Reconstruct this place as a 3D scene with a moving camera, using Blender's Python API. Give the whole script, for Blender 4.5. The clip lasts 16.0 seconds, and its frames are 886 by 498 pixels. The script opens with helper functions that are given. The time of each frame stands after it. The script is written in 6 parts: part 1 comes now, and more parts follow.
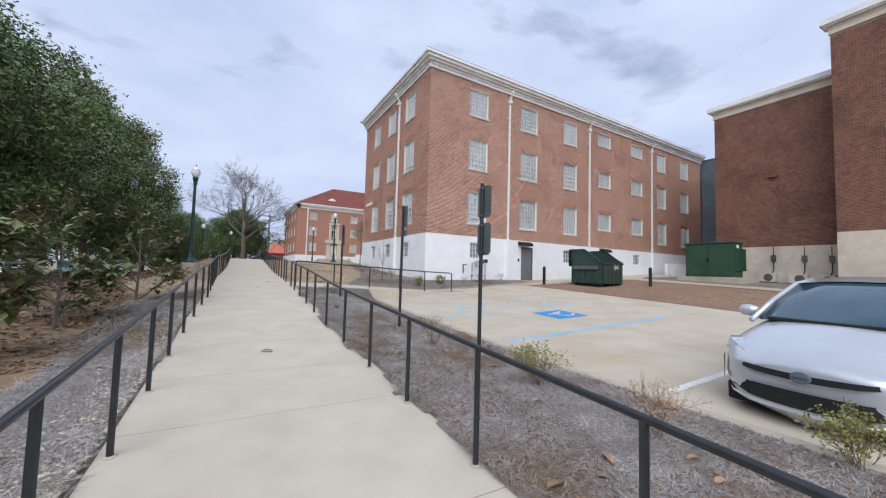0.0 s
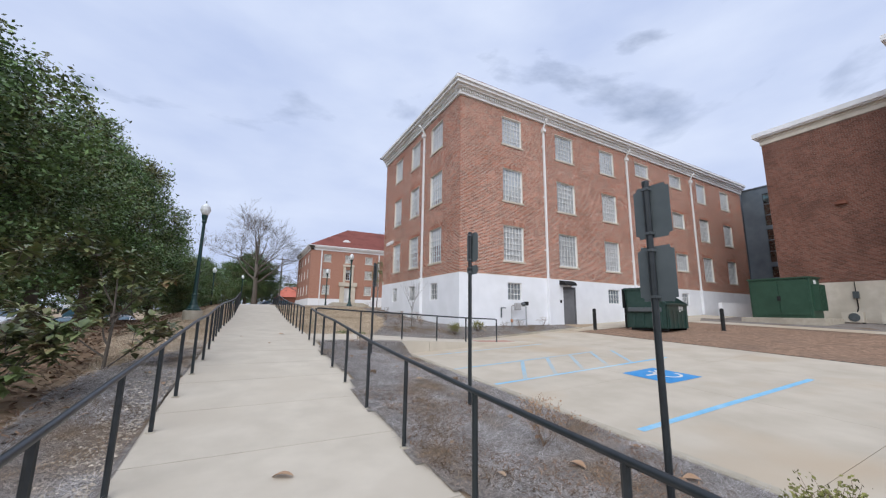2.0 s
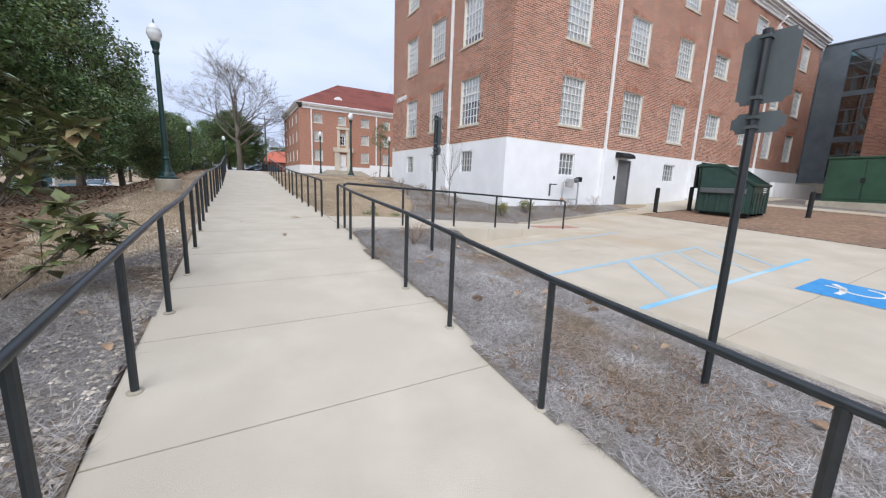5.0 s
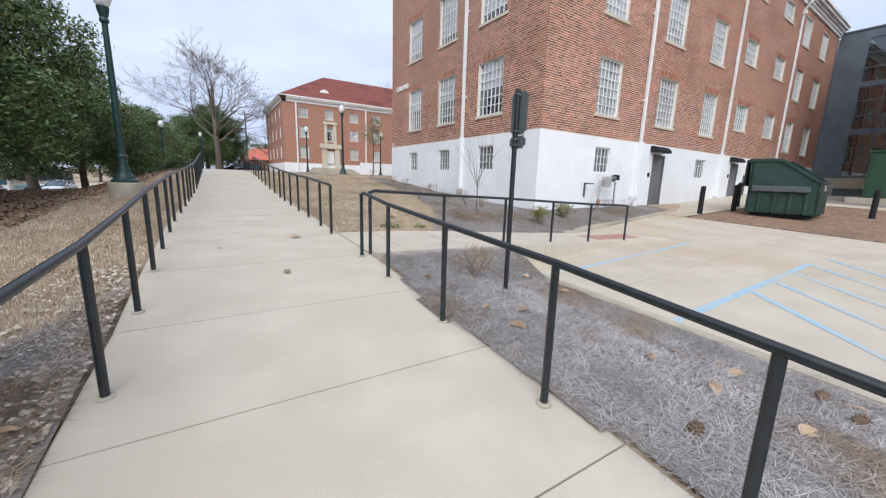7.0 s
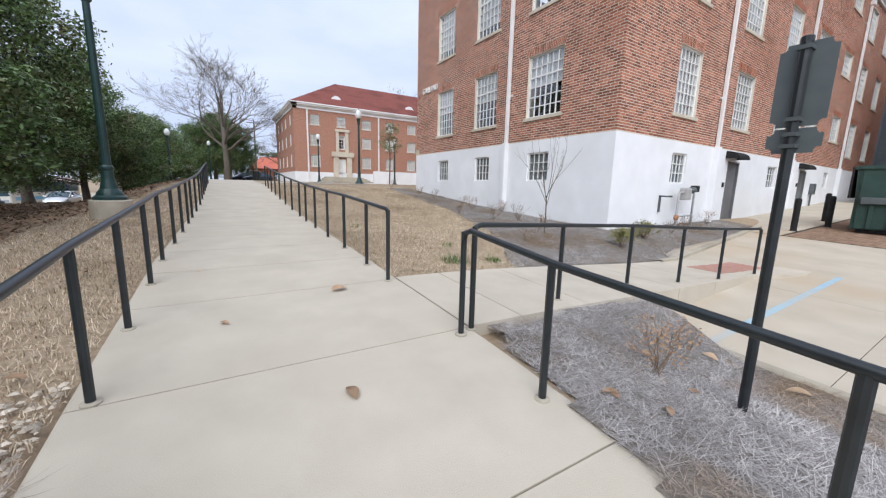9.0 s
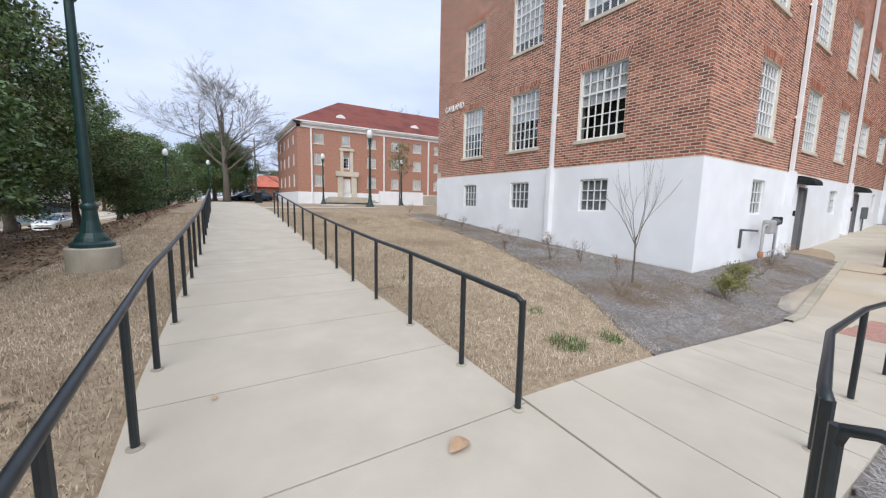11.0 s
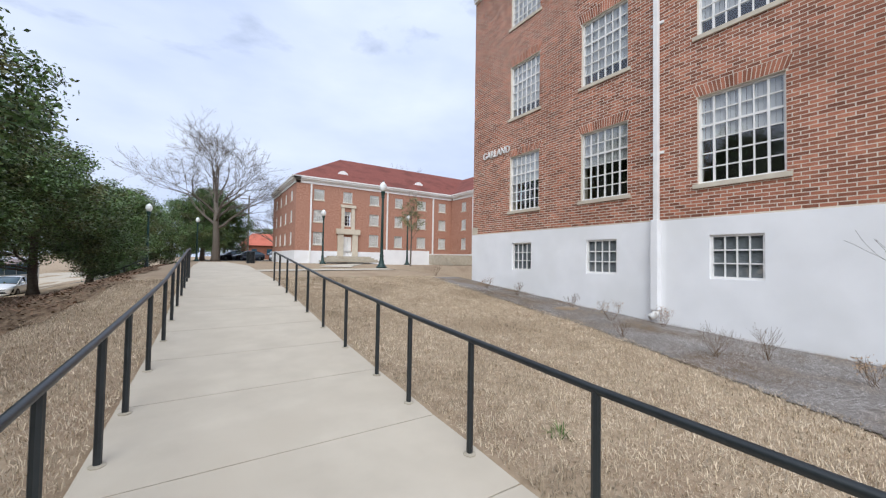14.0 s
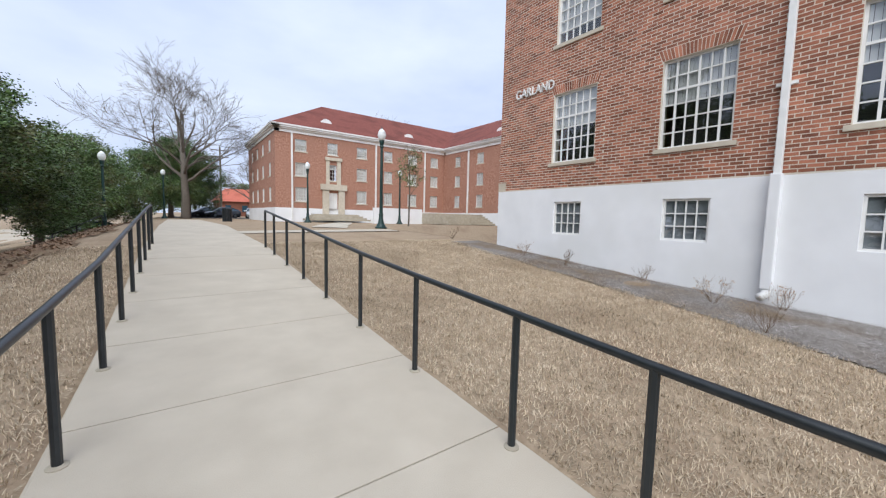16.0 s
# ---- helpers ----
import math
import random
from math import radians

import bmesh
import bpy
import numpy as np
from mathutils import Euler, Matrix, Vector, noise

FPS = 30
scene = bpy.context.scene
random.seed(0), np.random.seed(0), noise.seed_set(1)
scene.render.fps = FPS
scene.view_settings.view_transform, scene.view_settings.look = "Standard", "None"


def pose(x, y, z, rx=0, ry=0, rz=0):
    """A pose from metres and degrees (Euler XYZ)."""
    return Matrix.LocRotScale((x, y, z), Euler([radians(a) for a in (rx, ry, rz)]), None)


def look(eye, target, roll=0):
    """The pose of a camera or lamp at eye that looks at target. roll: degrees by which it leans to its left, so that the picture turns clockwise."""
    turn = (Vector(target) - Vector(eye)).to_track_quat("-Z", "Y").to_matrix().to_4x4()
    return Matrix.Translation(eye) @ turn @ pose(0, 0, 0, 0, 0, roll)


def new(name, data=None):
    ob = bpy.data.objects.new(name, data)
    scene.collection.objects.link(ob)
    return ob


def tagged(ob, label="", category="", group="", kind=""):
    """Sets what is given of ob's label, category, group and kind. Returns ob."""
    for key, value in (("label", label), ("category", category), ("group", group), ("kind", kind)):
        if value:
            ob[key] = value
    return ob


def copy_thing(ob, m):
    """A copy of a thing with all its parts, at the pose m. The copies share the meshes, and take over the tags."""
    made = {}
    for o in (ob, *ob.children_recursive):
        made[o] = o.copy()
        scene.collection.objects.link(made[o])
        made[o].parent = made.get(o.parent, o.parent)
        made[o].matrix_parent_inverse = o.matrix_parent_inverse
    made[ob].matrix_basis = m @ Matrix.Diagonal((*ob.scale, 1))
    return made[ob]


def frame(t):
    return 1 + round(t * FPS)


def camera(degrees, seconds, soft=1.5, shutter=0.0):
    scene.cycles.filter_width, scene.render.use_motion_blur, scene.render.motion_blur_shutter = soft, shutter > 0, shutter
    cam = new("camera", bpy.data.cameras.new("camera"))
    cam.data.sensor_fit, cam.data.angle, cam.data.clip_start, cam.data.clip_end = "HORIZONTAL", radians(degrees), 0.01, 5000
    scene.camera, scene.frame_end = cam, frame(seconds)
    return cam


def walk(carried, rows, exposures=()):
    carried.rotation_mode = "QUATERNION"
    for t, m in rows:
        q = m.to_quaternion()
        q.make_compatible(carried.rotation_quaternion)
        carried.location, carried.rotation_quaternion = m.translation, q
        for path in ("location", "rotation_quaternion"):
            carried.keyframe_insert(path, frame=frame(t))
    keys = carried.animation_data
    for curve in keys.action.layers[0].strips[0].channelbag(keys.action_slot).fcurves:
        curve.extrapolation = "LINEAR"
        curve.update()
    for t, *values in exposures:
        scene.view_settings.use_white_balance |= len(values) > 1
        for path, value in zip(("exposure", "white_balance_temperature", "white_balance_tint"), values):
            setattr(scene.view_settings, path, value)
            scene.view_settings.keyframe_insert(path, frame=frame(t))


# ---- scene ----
cam = camera(100.7, 16.0, soft=1.25)
PATH = [
    (0, (0.318, -0.456, 1.62), (1.303, 1.28, 1.74), 1.6),
    (0.5, (0.419, 0.308, 1.624), (1.435, 2.024, 1.773), 1.5),
    (1, (0.335, 0.869, 1.722), (1.345, 2.579, 1.958), 1.9),
    (1.5, (0.486, 1.55, 1.761), (1.444, 3.279, 2.061), 1.4),
    (2, (0.412, 2.212, 1.765), (1.334, 3.954, 2.105), 0.8),
    (2.5, (0.436, 2.954, 1.775), (1.312, 4.74, 1.977), 1.1),
    (3, (0.383, 3.621, 1.823), (1.259, 5.403, 1.58), 1.2),
    (3.5, (0.339, 4.296, 1.845), (1.214, 6.062, 1.505), 1.4),
    (4, (0.307, 5.061, 1.902), (1.21, 6.814, 1.567), 1.3),
    (4.2, (0.26, 5.264, 1.917), (1.179, 7.008, 1.578), 1.7),
    (6.3, (0.286, 7.736, 1.978), (1.335, 9.395, 1.596), 1.7),
    (6.5, (0.259, 8.04, 1.989), (1.311, 9.697, 1.605), 1.8),
    (7, (0.364, 8.649, 2.038), (1.411, 10.311, 1.663), 1.7),
    (7.5, (0.367, 9.194, 2.105), (1.429, 10.863, 1.812), 1.6),
    (8, (0.385, 9.912, 2.126), (1.421, 11.607, 1.897), 1.4),
    (8.5, (0.483, 10.547, 2.161), (1.5, 12.247, 1.889), 1.7),
    (8.7, (0.465, 10.805, 2.138), (1.482, 12.494, 1.803), 1.7),
    (10.8, (0.269, 13.023, 2.611), (1.306, 14.704, 2.297), 0.7),
    (11, (0.233, 13.3, 2.577), (1.276, 14.987, 2.324), 1.2),
    (11.5, (0.235, 13.836, 2.661), (1.303, 15.518, 2.488), 0.9),
    (12, (0.308, 14.477, 2.686), (1.379, 16.166, 2.639), 1.0),
    (12.5, (0.309, 15.148, 2.699), (1.368, 16.845, 2.704), 1.1),
    (13, (0.435, 15.699, 2.664), (1.495, 17.395, 2.675), 1.1),
    (13.5, (0.37, 16.425, 2.701), (1.45, 18.108, 2.754), 1.2),
    (14, (0.409, 17.048, 2.688), (1.498, 18.724, 2.748), 1.0),
    (14.5, (0.363, 17.772, 2.732), (1.467, 19.439, 2.789), 1.2),
    (15, (0.395, 18.379, 2.708), (1.544, 20.017, 2.702), 1.3),
    (15.5, (0.444, 19.047, 2.707), (1.643, 20.645, 2.622), 1.4),
    (16, (0.463, 19.636, 2.763), (1.641, 21.243, 2.597), 1.4),
]
walk(cam, [(t, look(eye, target, roll)) for t, eye, target, roll in PATH],
     [(0, 0.08, 6150, 10), (2.2, 0.06, 6150, 10), (3.2, 0.24, 6200, 9), (6.5, 0.30, 6200, 9), (16, 0.30, 6250, 8)])

# ---- world, sun, exposure ----
SUN_EL, SUN_AZ = radians(45), radians(216)
world = bpy.data.worlds.new("world")
scene.world = world
world.use_nodes = True
wn, wl = world.node_tree.nodes, world.node_tree.links
wn.clear()
w_out, w_bg = wn.new("ShaderNodeOutputWorld"), wn.new("ShaderNodeBackground")
w_sky = wn.new("ShaderNodeTexSky")
w_sky.sky_type, w_sky.sun_disc = "NISHITA", False
w_sky.sun_elevation, w_sky.sun_rotation = SUN_EL, SUN_AZ
w_geo = wn.new("ShaderNodeTexCoord")
w_map = wn.new("ShaderNodeMapping")
w_map.inputs["Scale"].default_value = (1.0, 1.0, 2.6)
w_n1, w_n2 = wn.new("ShaderNodeTexNoise"), wn.new("ShaderNodeTexNoise")
w_n1.inputs["Scale"].default_value, w_n1.inputs["Detail"].default_value = 1.9, 7.0
w_n1.inputs["Roughness"].default_value, w_n1.inputs["Distortion"].default_value = 0.55, 0.4
w_n2.inputs["Scale"].default_value, w_n2.inputs["Detail"].default_value = 2.6, 5.0
w_r1, w_r2 = wn.new("ShaderNodeValToRGB"), wn.new("ShaderNodeValToRGB")
w_r1.color_ramp.elements[0].position, w_r1.color_ramp.elements[1].position = 0.27, 0.42
w_r1.color_ramp.elements[0].color = (0.25, 0.25, 0.25, 1)
w_r2.color_ramp.elements[0].position, w_r2.color_ramp.elements[0].color = 0.3, (6.6, 7.5, 10.0, 1)
w_r2.color_ramp.elements[1].position, w_r2.color_ramp.elements[1].color = 0.7, (8.8, 9.5, 11.3, 1)
w_mix = wn.new("ShaderNodeMixRGB")
wl.new(w_geo.outputs["Generated"], w_map.inputs[0])
wl.new(w_map.outputs[0], w_n1.inputs["Vector"])
wl.new(w_map.outputs[0], w_n2.inputs["Vector"])
wl.new(w_n1.outputs[0], w_r1.inputs[0])
wl.new(w_n2.outputs[0], w_r2.inputs[0])
wl.new(w_r1.outputs[0], w_mix.inputs[0])
wl.new(w_sky.outputs[0], w_mix.inputs[1])
wl.new(w_r2.outputs[0], w_mix.inputs[2])
wl.new(w_mix.outputs[0], w_bg.inputs[0])
wl.new(w_bg.outputs[0], w_out.inputs[0])
w_bg.inputs[1].default_value = 0.080
sun = new("sun", bpy.data.lights.new("sun", "SUN"))
sun.data.energy, sun.data.angle, sun.data.color = 2.6, radians(62), (1.0, 0.985, 0.955)
sun.rotation_euler = (radians(90) - SUN_EL, 0, radians(180) - SUN_AZ)


# ---- materials ----
def mat(name, c1, c2, scale=3.0, rough=0.8, metal=0.0, bump=0.0, bscale=60.0, c3=None, island=0.0, rand=0.0, spec=0.5, big=0.6, stretch=None):
    m = bpy.data.materials.new(name)
    m.use_nodes = True
    n, l = m.node_tree.nodes, m.node_tree.links
    b = n["Principled BSDF"]
    b.inputs["Roughness"].default_value, b.inputs["Metallic"].default_value = rough, metal
    b.inputs["Specular IOR Level"].default_value = spec
    geo = n.new("ShaderNodeNewGeometry")
    pos = geo.outputs["Position"]
    if stretch:
        mp = n.new("ShaderNodeMapping")
        mp.inputs["Scale"].default_value = stretch
        l.new(pos, mp.inputs[0])
        pos = mp.outputs[0]
    t1, t2 = n.new("ShaderNodeTexNoise"), n.new("ShaderNodeTexNoise")
    t1.inputs["Scale"].default_value, t1.inputs["Detail"].default_value = scale, 6.0
    t2.inputs["Scale"].default_value, t2.inputs["Detail"].default_value = big, 3.0
    l.new(pos, t1.inputs["Vector"])
    l.new(pos, t2.inputs["Vector"])
    r1 = n.new("ShaderNodeValToRGB")
    r1.color_ramp.elements[0].position, r1.color_ramp.elements[0].color = 0.3, (*c1, 1)
    r1.color_ramp.elements[1].position, r1.color_ramp.elements[1].color = 0.7, (*c2, 1)
    l.new(t1.outputs[0], r1.inputs[0])
    mix = n.new("ShaderNodeMixRGB")
    r2 = n.new("ShaderNodeValToRGB")
    r2.color_ramp.elements[0].position, r2.color_ramp.elements[1].position = 0.5, 0.68
    l.new(t2.outputs[0], r2.inputs[0])
    l.new(r2.outputs[0], mix.inputs[0])
    l.new(r1.outputs[0], mix.inputs[1])
    k = c3 or tuple(0.88 * v for v in c1)
    mix.inputs[2].default_value = (*k, 1)
    col = mix.outputs[0]
    for amount, src in ((island, geo.outputs["Random Per Island"]), (rand, n.new("ShaderNodeObjectInfo").outputs["Random"])):
        if amount:
            hsv = n.new("ShaderNodeHueSaturation")
            mr = n.new("ShaderNodeMapRange")
            mr.inputs[3].default_value, mr.inputs[4].default_value = 1 - amount, 1 + amount
            l.new(src, mr.inputs[0])
            l.new(mr.outputs[0], hsv.inputs["Value"])
            l.new(col, hsv.inputs["Color"])
            col = hsv.outputs[0]
    l.new(col, b.inputs["Base Color"])
    if bump:
        t3, bp = n.new("ShaderNodeTexNoise"), n.new("ShaderNodeBump")
        t3.inputs["Scale"].default_value, t3.inputs["Detail"].default_value = bscale, 4.0
        bp.inputs["Strength"].default_value, bp.inputs["Distance"].default_value = bump, 0.01
        l.new(pos, t3.inputs["Vector"])
        l.new(t3.outputs[0], bp.inputs["Height"])
        l.new(bp.outputs[0], b.inputs["Normal"])
    return m


def glass_mat(name, tint, rough=0.02):
    """Window glass: mostly clear, with a mirror coat."""
    m = bpy.data.materials.new(name)
    m.use_nodes = True
    n, l = m.node_tree.nodes, m.node_tree.links
    out = n["Material Output"]
    n.remove(n["Principled BSDF"])
    tr, gl, mx, fr = n.new("ShaderNodeBsdfTransparent"), n.new("ShaderNodeBsdfGlossy"), n.new("ShaderNodeMixShader"), n.new("ShaderNodeFresnel")
    tr.inputs[0].default_value = (*tint, 1)
    gl.inputs["Roughness"].default_value = rough
    fr.inputs[0].default_value = 2.3
    l.new(fr.outputs[0], mx.inputs[0])
    l.new(tr.outputs[0], mx.inputs[1])
    l.new(gl.outputs[0], mx.inputs[2])
    l.new(mx.outputs[0], out.inputs[0])
    return m


M_CONC = mat("walk_concrete", (0.47, 0.415, 0.335), (0.545, 0.485, 0.395), 2.2, 0.9, bump=0.25, bscale=160, c3=(0.49, 0.43, 0.345), spec=0.25)
M_LOT = mat("lot_concrete", (0.43, 0.375, 0.295), (0.52, 0.46, 0.37), 1.2, 0.9, bump=0.12, bscale=150, c3=(0.45, 0.365, 0.265), spec=0.25, big=0.35)
M_CURB = mat("curb_concrete", (0.36, 0.32, 0.25), (0.46, 0.41, 0.33), 4, 0.92, bump=0.3, bscale=90, spec=0.2)
M_JOINT = mat("joint_dirt", (0.06, 0.05, 0.04), (0.12, 0.10, 0.08), 30, 0.95, spec=0.1)
M_GRASS = mat("dry_grass", (0.28, 0.21, 0.14), (0.43, 0.335, 0.235), 14, 0.95, bump=0.6, bscale=70, c3=(0.30, 0.22, 0.15), spec=0.1, big=0.9)
M_BLADE = mat("grass_blade", (0.42, 0.335, 0.235), (0.62, 0.515, 0.385), 4, 0.9, island=0.42, spec=0.15)
M_GREEN = mat("green_weed", (0.07, 0.12, 0.03), (0.12, 0.19, 0.05), 6, 0.8, island=0.3, spec=0.3)
M_DIRT = mat("bare_dirt", (0.19, 0.13, 0.085), (0.33, 0.245, 0.16), 2.5, 0.95, bump=0.5, bscale=40, c3=(0.22, 0.145, 0.09), spec=0.1, big=0.5)
M_MULCH = mat("weathered_straw", (0.15, 0.13, 0.115), (0.29, 0.265, 0.24), 22, 0.95, bump=0.8, bscale=110, c3=(0.17, 0.125, 0.085), spec=0.1, big=0.8)
M_NEEDLE = mat("grey_needle", (0.31, 0.285, 0.27), (0.51, 0.475, 0.455), 2, 0.9, island=0.45, c3=(0.30, 0.22, 0.15), spec=0.1, big=0.9)
M_MORTAR = mat("mortar", (0.60, 0.54, 0.455), (0.70, 0.635, 0.545), 8, 0.95, bump=0.2, spec=0.15)
M_MORTAR2 = mat("brown_mortar", (0.24, 0.17, 0.135), (0.30, 0.215, 0.17), 8, 0.95, spec=0.15)
M_BRICKF = mat("far_red_brick", (0.27, 0.13, 0.09), (0.47, 0.26, 0.185), 7, 0.9, bump=0.2, c3=(0.36, 0.19, 0.135), spec=0.2)
M_BRICK = mat("red_brick", (0.25, 0.098, 0.06), (0.405, 0.168, 0.106), 5, 0.88, island=0.42, bump=0.3, bscale=120, c3=(0.30, 0.118, 0.072), spec=0.2)
M_BRICKP = mat("red_brick_piece", (0.25, 0.098, 0.06), (0.405, 0.168, 0.106), 5, 0.88, rand=0.42, bump=0.3, bscale=120, c3=(0.30, 0.118, 0.072), spec=0.2)
M_BRICK2 = mat("brown_brick", (0.14, 0.060, 0.04), (0.20, 0.085, 0.056), 3, 0.9, island=0.3, bump=0.3, bscale=120, spec=0.2)
M_WHITE = mat("white_render", (0.74, 0.74, 0.75), (0.80, 0.80, 0.81), 1.5, 0.75, bump=0.08, bscale=30, c3=(0.72, 0.72, 0.72), spec=0.3)
M_TRIM = mat("white_paint", (0.72, 0.71, 0.69), (0.80, 0.79, 0.77), 6, 0.55, c3=(0.68, 0.67, 0.64), spec=0.4)
M_STONE = mat("limestone", (0.50, 0.44, 0.35), (0.60, 0.54, 0.44), 5, 0.85, bump=0.2, c3=(0.45, 0.39, 0.31), spec=0.25)
M_CREAM = mat("cream_stucco", (0.55, 0.49, 0.39), (0.63, 0.57, 0.47), 3, 0.85, bump=0.1, spec=0.25)
M_GLASS = glass_mat("window_glass", (0.93, 0.95, 0.95))
M_DARKGL = glass_mat("curtain_glass", (0.35, 0.45, 0.45))
M_BLIND = mat("white_blind", (0.62, 0.63, 0.65), (0.70, 0.71, 0.73), 3, 0.8, spec=0.2)
M_GBLIND = mat("grey_blind", (0.26, 0.29, 0.33), (0.33, 0.36, 0.40), 3, 0.8, spec=0.2)
# near black: the shade of unlit rooms is put into this colour
M_ROOMSHADE = mat("room_shade", (0.045, 0.045, 0.045), (0.075, 0.075, 0.075), 1.0, 0.9, spec=0.1)
M_RAIL = mat("black_rail_paint", (0.011, 0.014, 0.016), (0.022, 0.026, 0.029), 12, 0.42, bump=0.05, c3=(0.014, 0.02, 0.022), spec=0.5)
M_LAMP = mat("dark_green_paint", (0.006, 0.028, 0.025), (0.012, 0.045, 0.04), 8, 0.4, spec=0.5)
M_DUMP = mat("dumpster_green", (0.018, 0.045, 0.036), (0.03, 0.062, 0.05), 4, 0.55, bump=0.15, bscale=20, c3=(0.04, 0.05, 0.04), spec=0.4)
M_XFMR = mat("utility_green", (0.022, 0.06, 0.035), (0.03, 0.075, 0.045), 3, 0.5, spec=0.4)
M_RUBBER = mat("black_rubber", (0.012, 0.012, 0.012), (0.025, 0.025, 0.025), 10, 0.8, spec=0.3)
M_GREYMET = mat("grey_metal", (0.11, 0.125, 0.13), (0.15, 0.165, 0.17), 9, 0.45, metal=0.5, spec=0.5)
M_DOOR = mat("grey_door_paint", (0.15, 0.15, 0.155), (0.18, 0.18, 0.185), 5, 0.55, spec=0.4)
M_LINK = mat("slate_panel", (0.10, 0.125, 0.145), (0.13, 0.155, 0.175), 2, 0.5, spec=0.4)
M_BLUE = mat("blue_paint", (0.03, 0.21, 0.48), (0.06, 0.27, 0.56), 9, 0.7, c3=(0.09, 0.30, 0.56), spec=0.3)
M_LBLUE = mat("light_blue_paint", (0.18, 0.43, 0.62), (0.27, 0.51, 0.69), 7, 0.7, c3=(0.42, 0.56, 0.62), spec=0.3)
M_FAINT = mat("worn_blue_paint", (0.27, 0.44, 0.55), (0.40, 0.47, 0.48), 5, 0.7, c3=(0.44, 0.43, 0.38), spec=0.3)
M_WPAINT = mat("white_line_paint", (0.60, 0.60, 0.57), (0.72, 0.72, 0.70), 9, 0.7, c3=(0.5, 0.48, 0.42), spec=0.3)
M_PAVER = mat("brick_paver", (0.235, 0.15, 0.10), (0.31, 0.205, 0.14), 5, 0.9, island=0.18, bump=0.3, c3=(0.23, 0.155, 0.11), spec=0.2)
M_TACT = mat("red_tactile", (0.37, 0.20, 0.155), (0.45, 0.26, 0.205), 6, 0.85, spec=0.2)
M_ROOF = mat("red_shingle", (0.15, 0.05, 0.04), (0.225, 0.075, 0.058), 5, 0.9, island=0.15, bump=0.3, bscale=30, spec=0.2)
M_ORANGE = mat("orange_tile_roof", (0.42, 0.12, 0.08), (0.5, 0.16, 0.11), 3, 0.9, spec=0.2)
M_BARK = mat("grey_bark", (0.10, 0.085, 0.07), (0.18, 0.155, 0.13), 9, 0.95, bump=0.8, bscale=30, c3=(0.13, 0.11, 0.09), spec=0.1)
M_TWIG = mat("brown_twig", (0.13, 0.09, 0.06), (0.22, 0.155, 0.11), 10, 0.9, spec=0.1)
M_LEAF = mat("magnolia_leaf", (0.07, 0.125, 0.042), (0.145, 0.22, 0.075), 0.9, 0.36, island=0.65, c3=(0.16, 0.155, 0.065), spec=0.4, big=0.7)
M_LEAF2 = mat("olive_leaf", (0.115, 0.155, 0.06), (0.205, 0.235, 0.10), 2.0, 0.4, island=0.45, c3=(0.17, 0.115, 0.06), spec=0.4, big=2.5)
M_LEAF3 = mat("yellow_green_leaf", (0.14, 0.14, 0.035), (0.22, 0.215, 0.06), 6, 0.6, island=0.4, spec=0.3)
M_DEADLEAF = mat("dead_leaf", (0.25, 0.15, 0.085), (0.40, 0.265, 0.165), 12, 0.75, rand=0.3, c3=(0.43, 0.31, 0.20), spec=0.3)
M_LITTER = mat("leaf_litter", (0.15, 0.09, 0.055), (0.28, 0.18, 0.115), 8, 0.85, island=0.45, c3=(0.12, 0.08, 0.05), spec=0.2)
M_ASPH = mat("asphalt", (0.085, 0.08, 0.075), (0.12, 0.115, 0.105), 6, 0.9, bump=0.3, spec=0.2)


# ---- geometry helpers ----
def mesh_ob(name, verts, faces, material, parent=None, smooth=False):
    me = bpy.data.meshes.new(name)
    me.from_pydata([tuple(v) for v in verts], [], faces)
    me.materials.append(material)
    if smooth:
        me.polygons.foreach_set("use_smooth", [True] * len(me.polygons))
    me.update()
    ob = new(name, me)
    if parent:
        ob.parent = parent
    return ob


def part(name, bm, material, parent=None, label="", smooth=False):
    me = bpy.data.meshes.new(name)
    bm.normal_update()
    bm.to_mesh(me)
    bm.free()
    me.materials.append(material)
    if smooth:
        me.polygons.foreach_set("use_smooth", [True] * len(me.polygons))
    ob = new(name, me)
    if parent:
        ob.parent = parent
    return tagged(ob, label)


def root(name, label, category, m=None, group="", kind=""):
    ob = new(name)
    ob.empty_display_size = 0.2
    if m is not None:
        ob.matrix_basis = m
    return tagged(ob, label, category, group, kind)


def box(bm, x0, x1, y0, y1, z0, z1, bevel=0.0, m=None):
    r = bmesh.ops.create_cube(bm, size=1.0)
    vs = r["verts"]
    for v in vs:
        v.co = Vector((x0 + (v.co.x + 0.5) * (x1 - x0), y0 + (v.co.y + 0.5) * (y1 - y0), z0 + (v.co.z + 0.5) * (z1 - z0)))
    if m is not None:
        bmesh.ops.transform(bm, matrix=m, verts=vs)
    if bevel:
        es = list({e for v in vs for e in v.link_edges})
        bmesh.ops.bevel(bm, geom=es, offset=bevel, segments=2, profile=0.6, affect="EDGES")
    return bm


def boxes(*specs, bevel=0.0):
    bm = bmesh.new()
    for s in specs:
        box(bm, *s, bevel=bevel)
    return bm


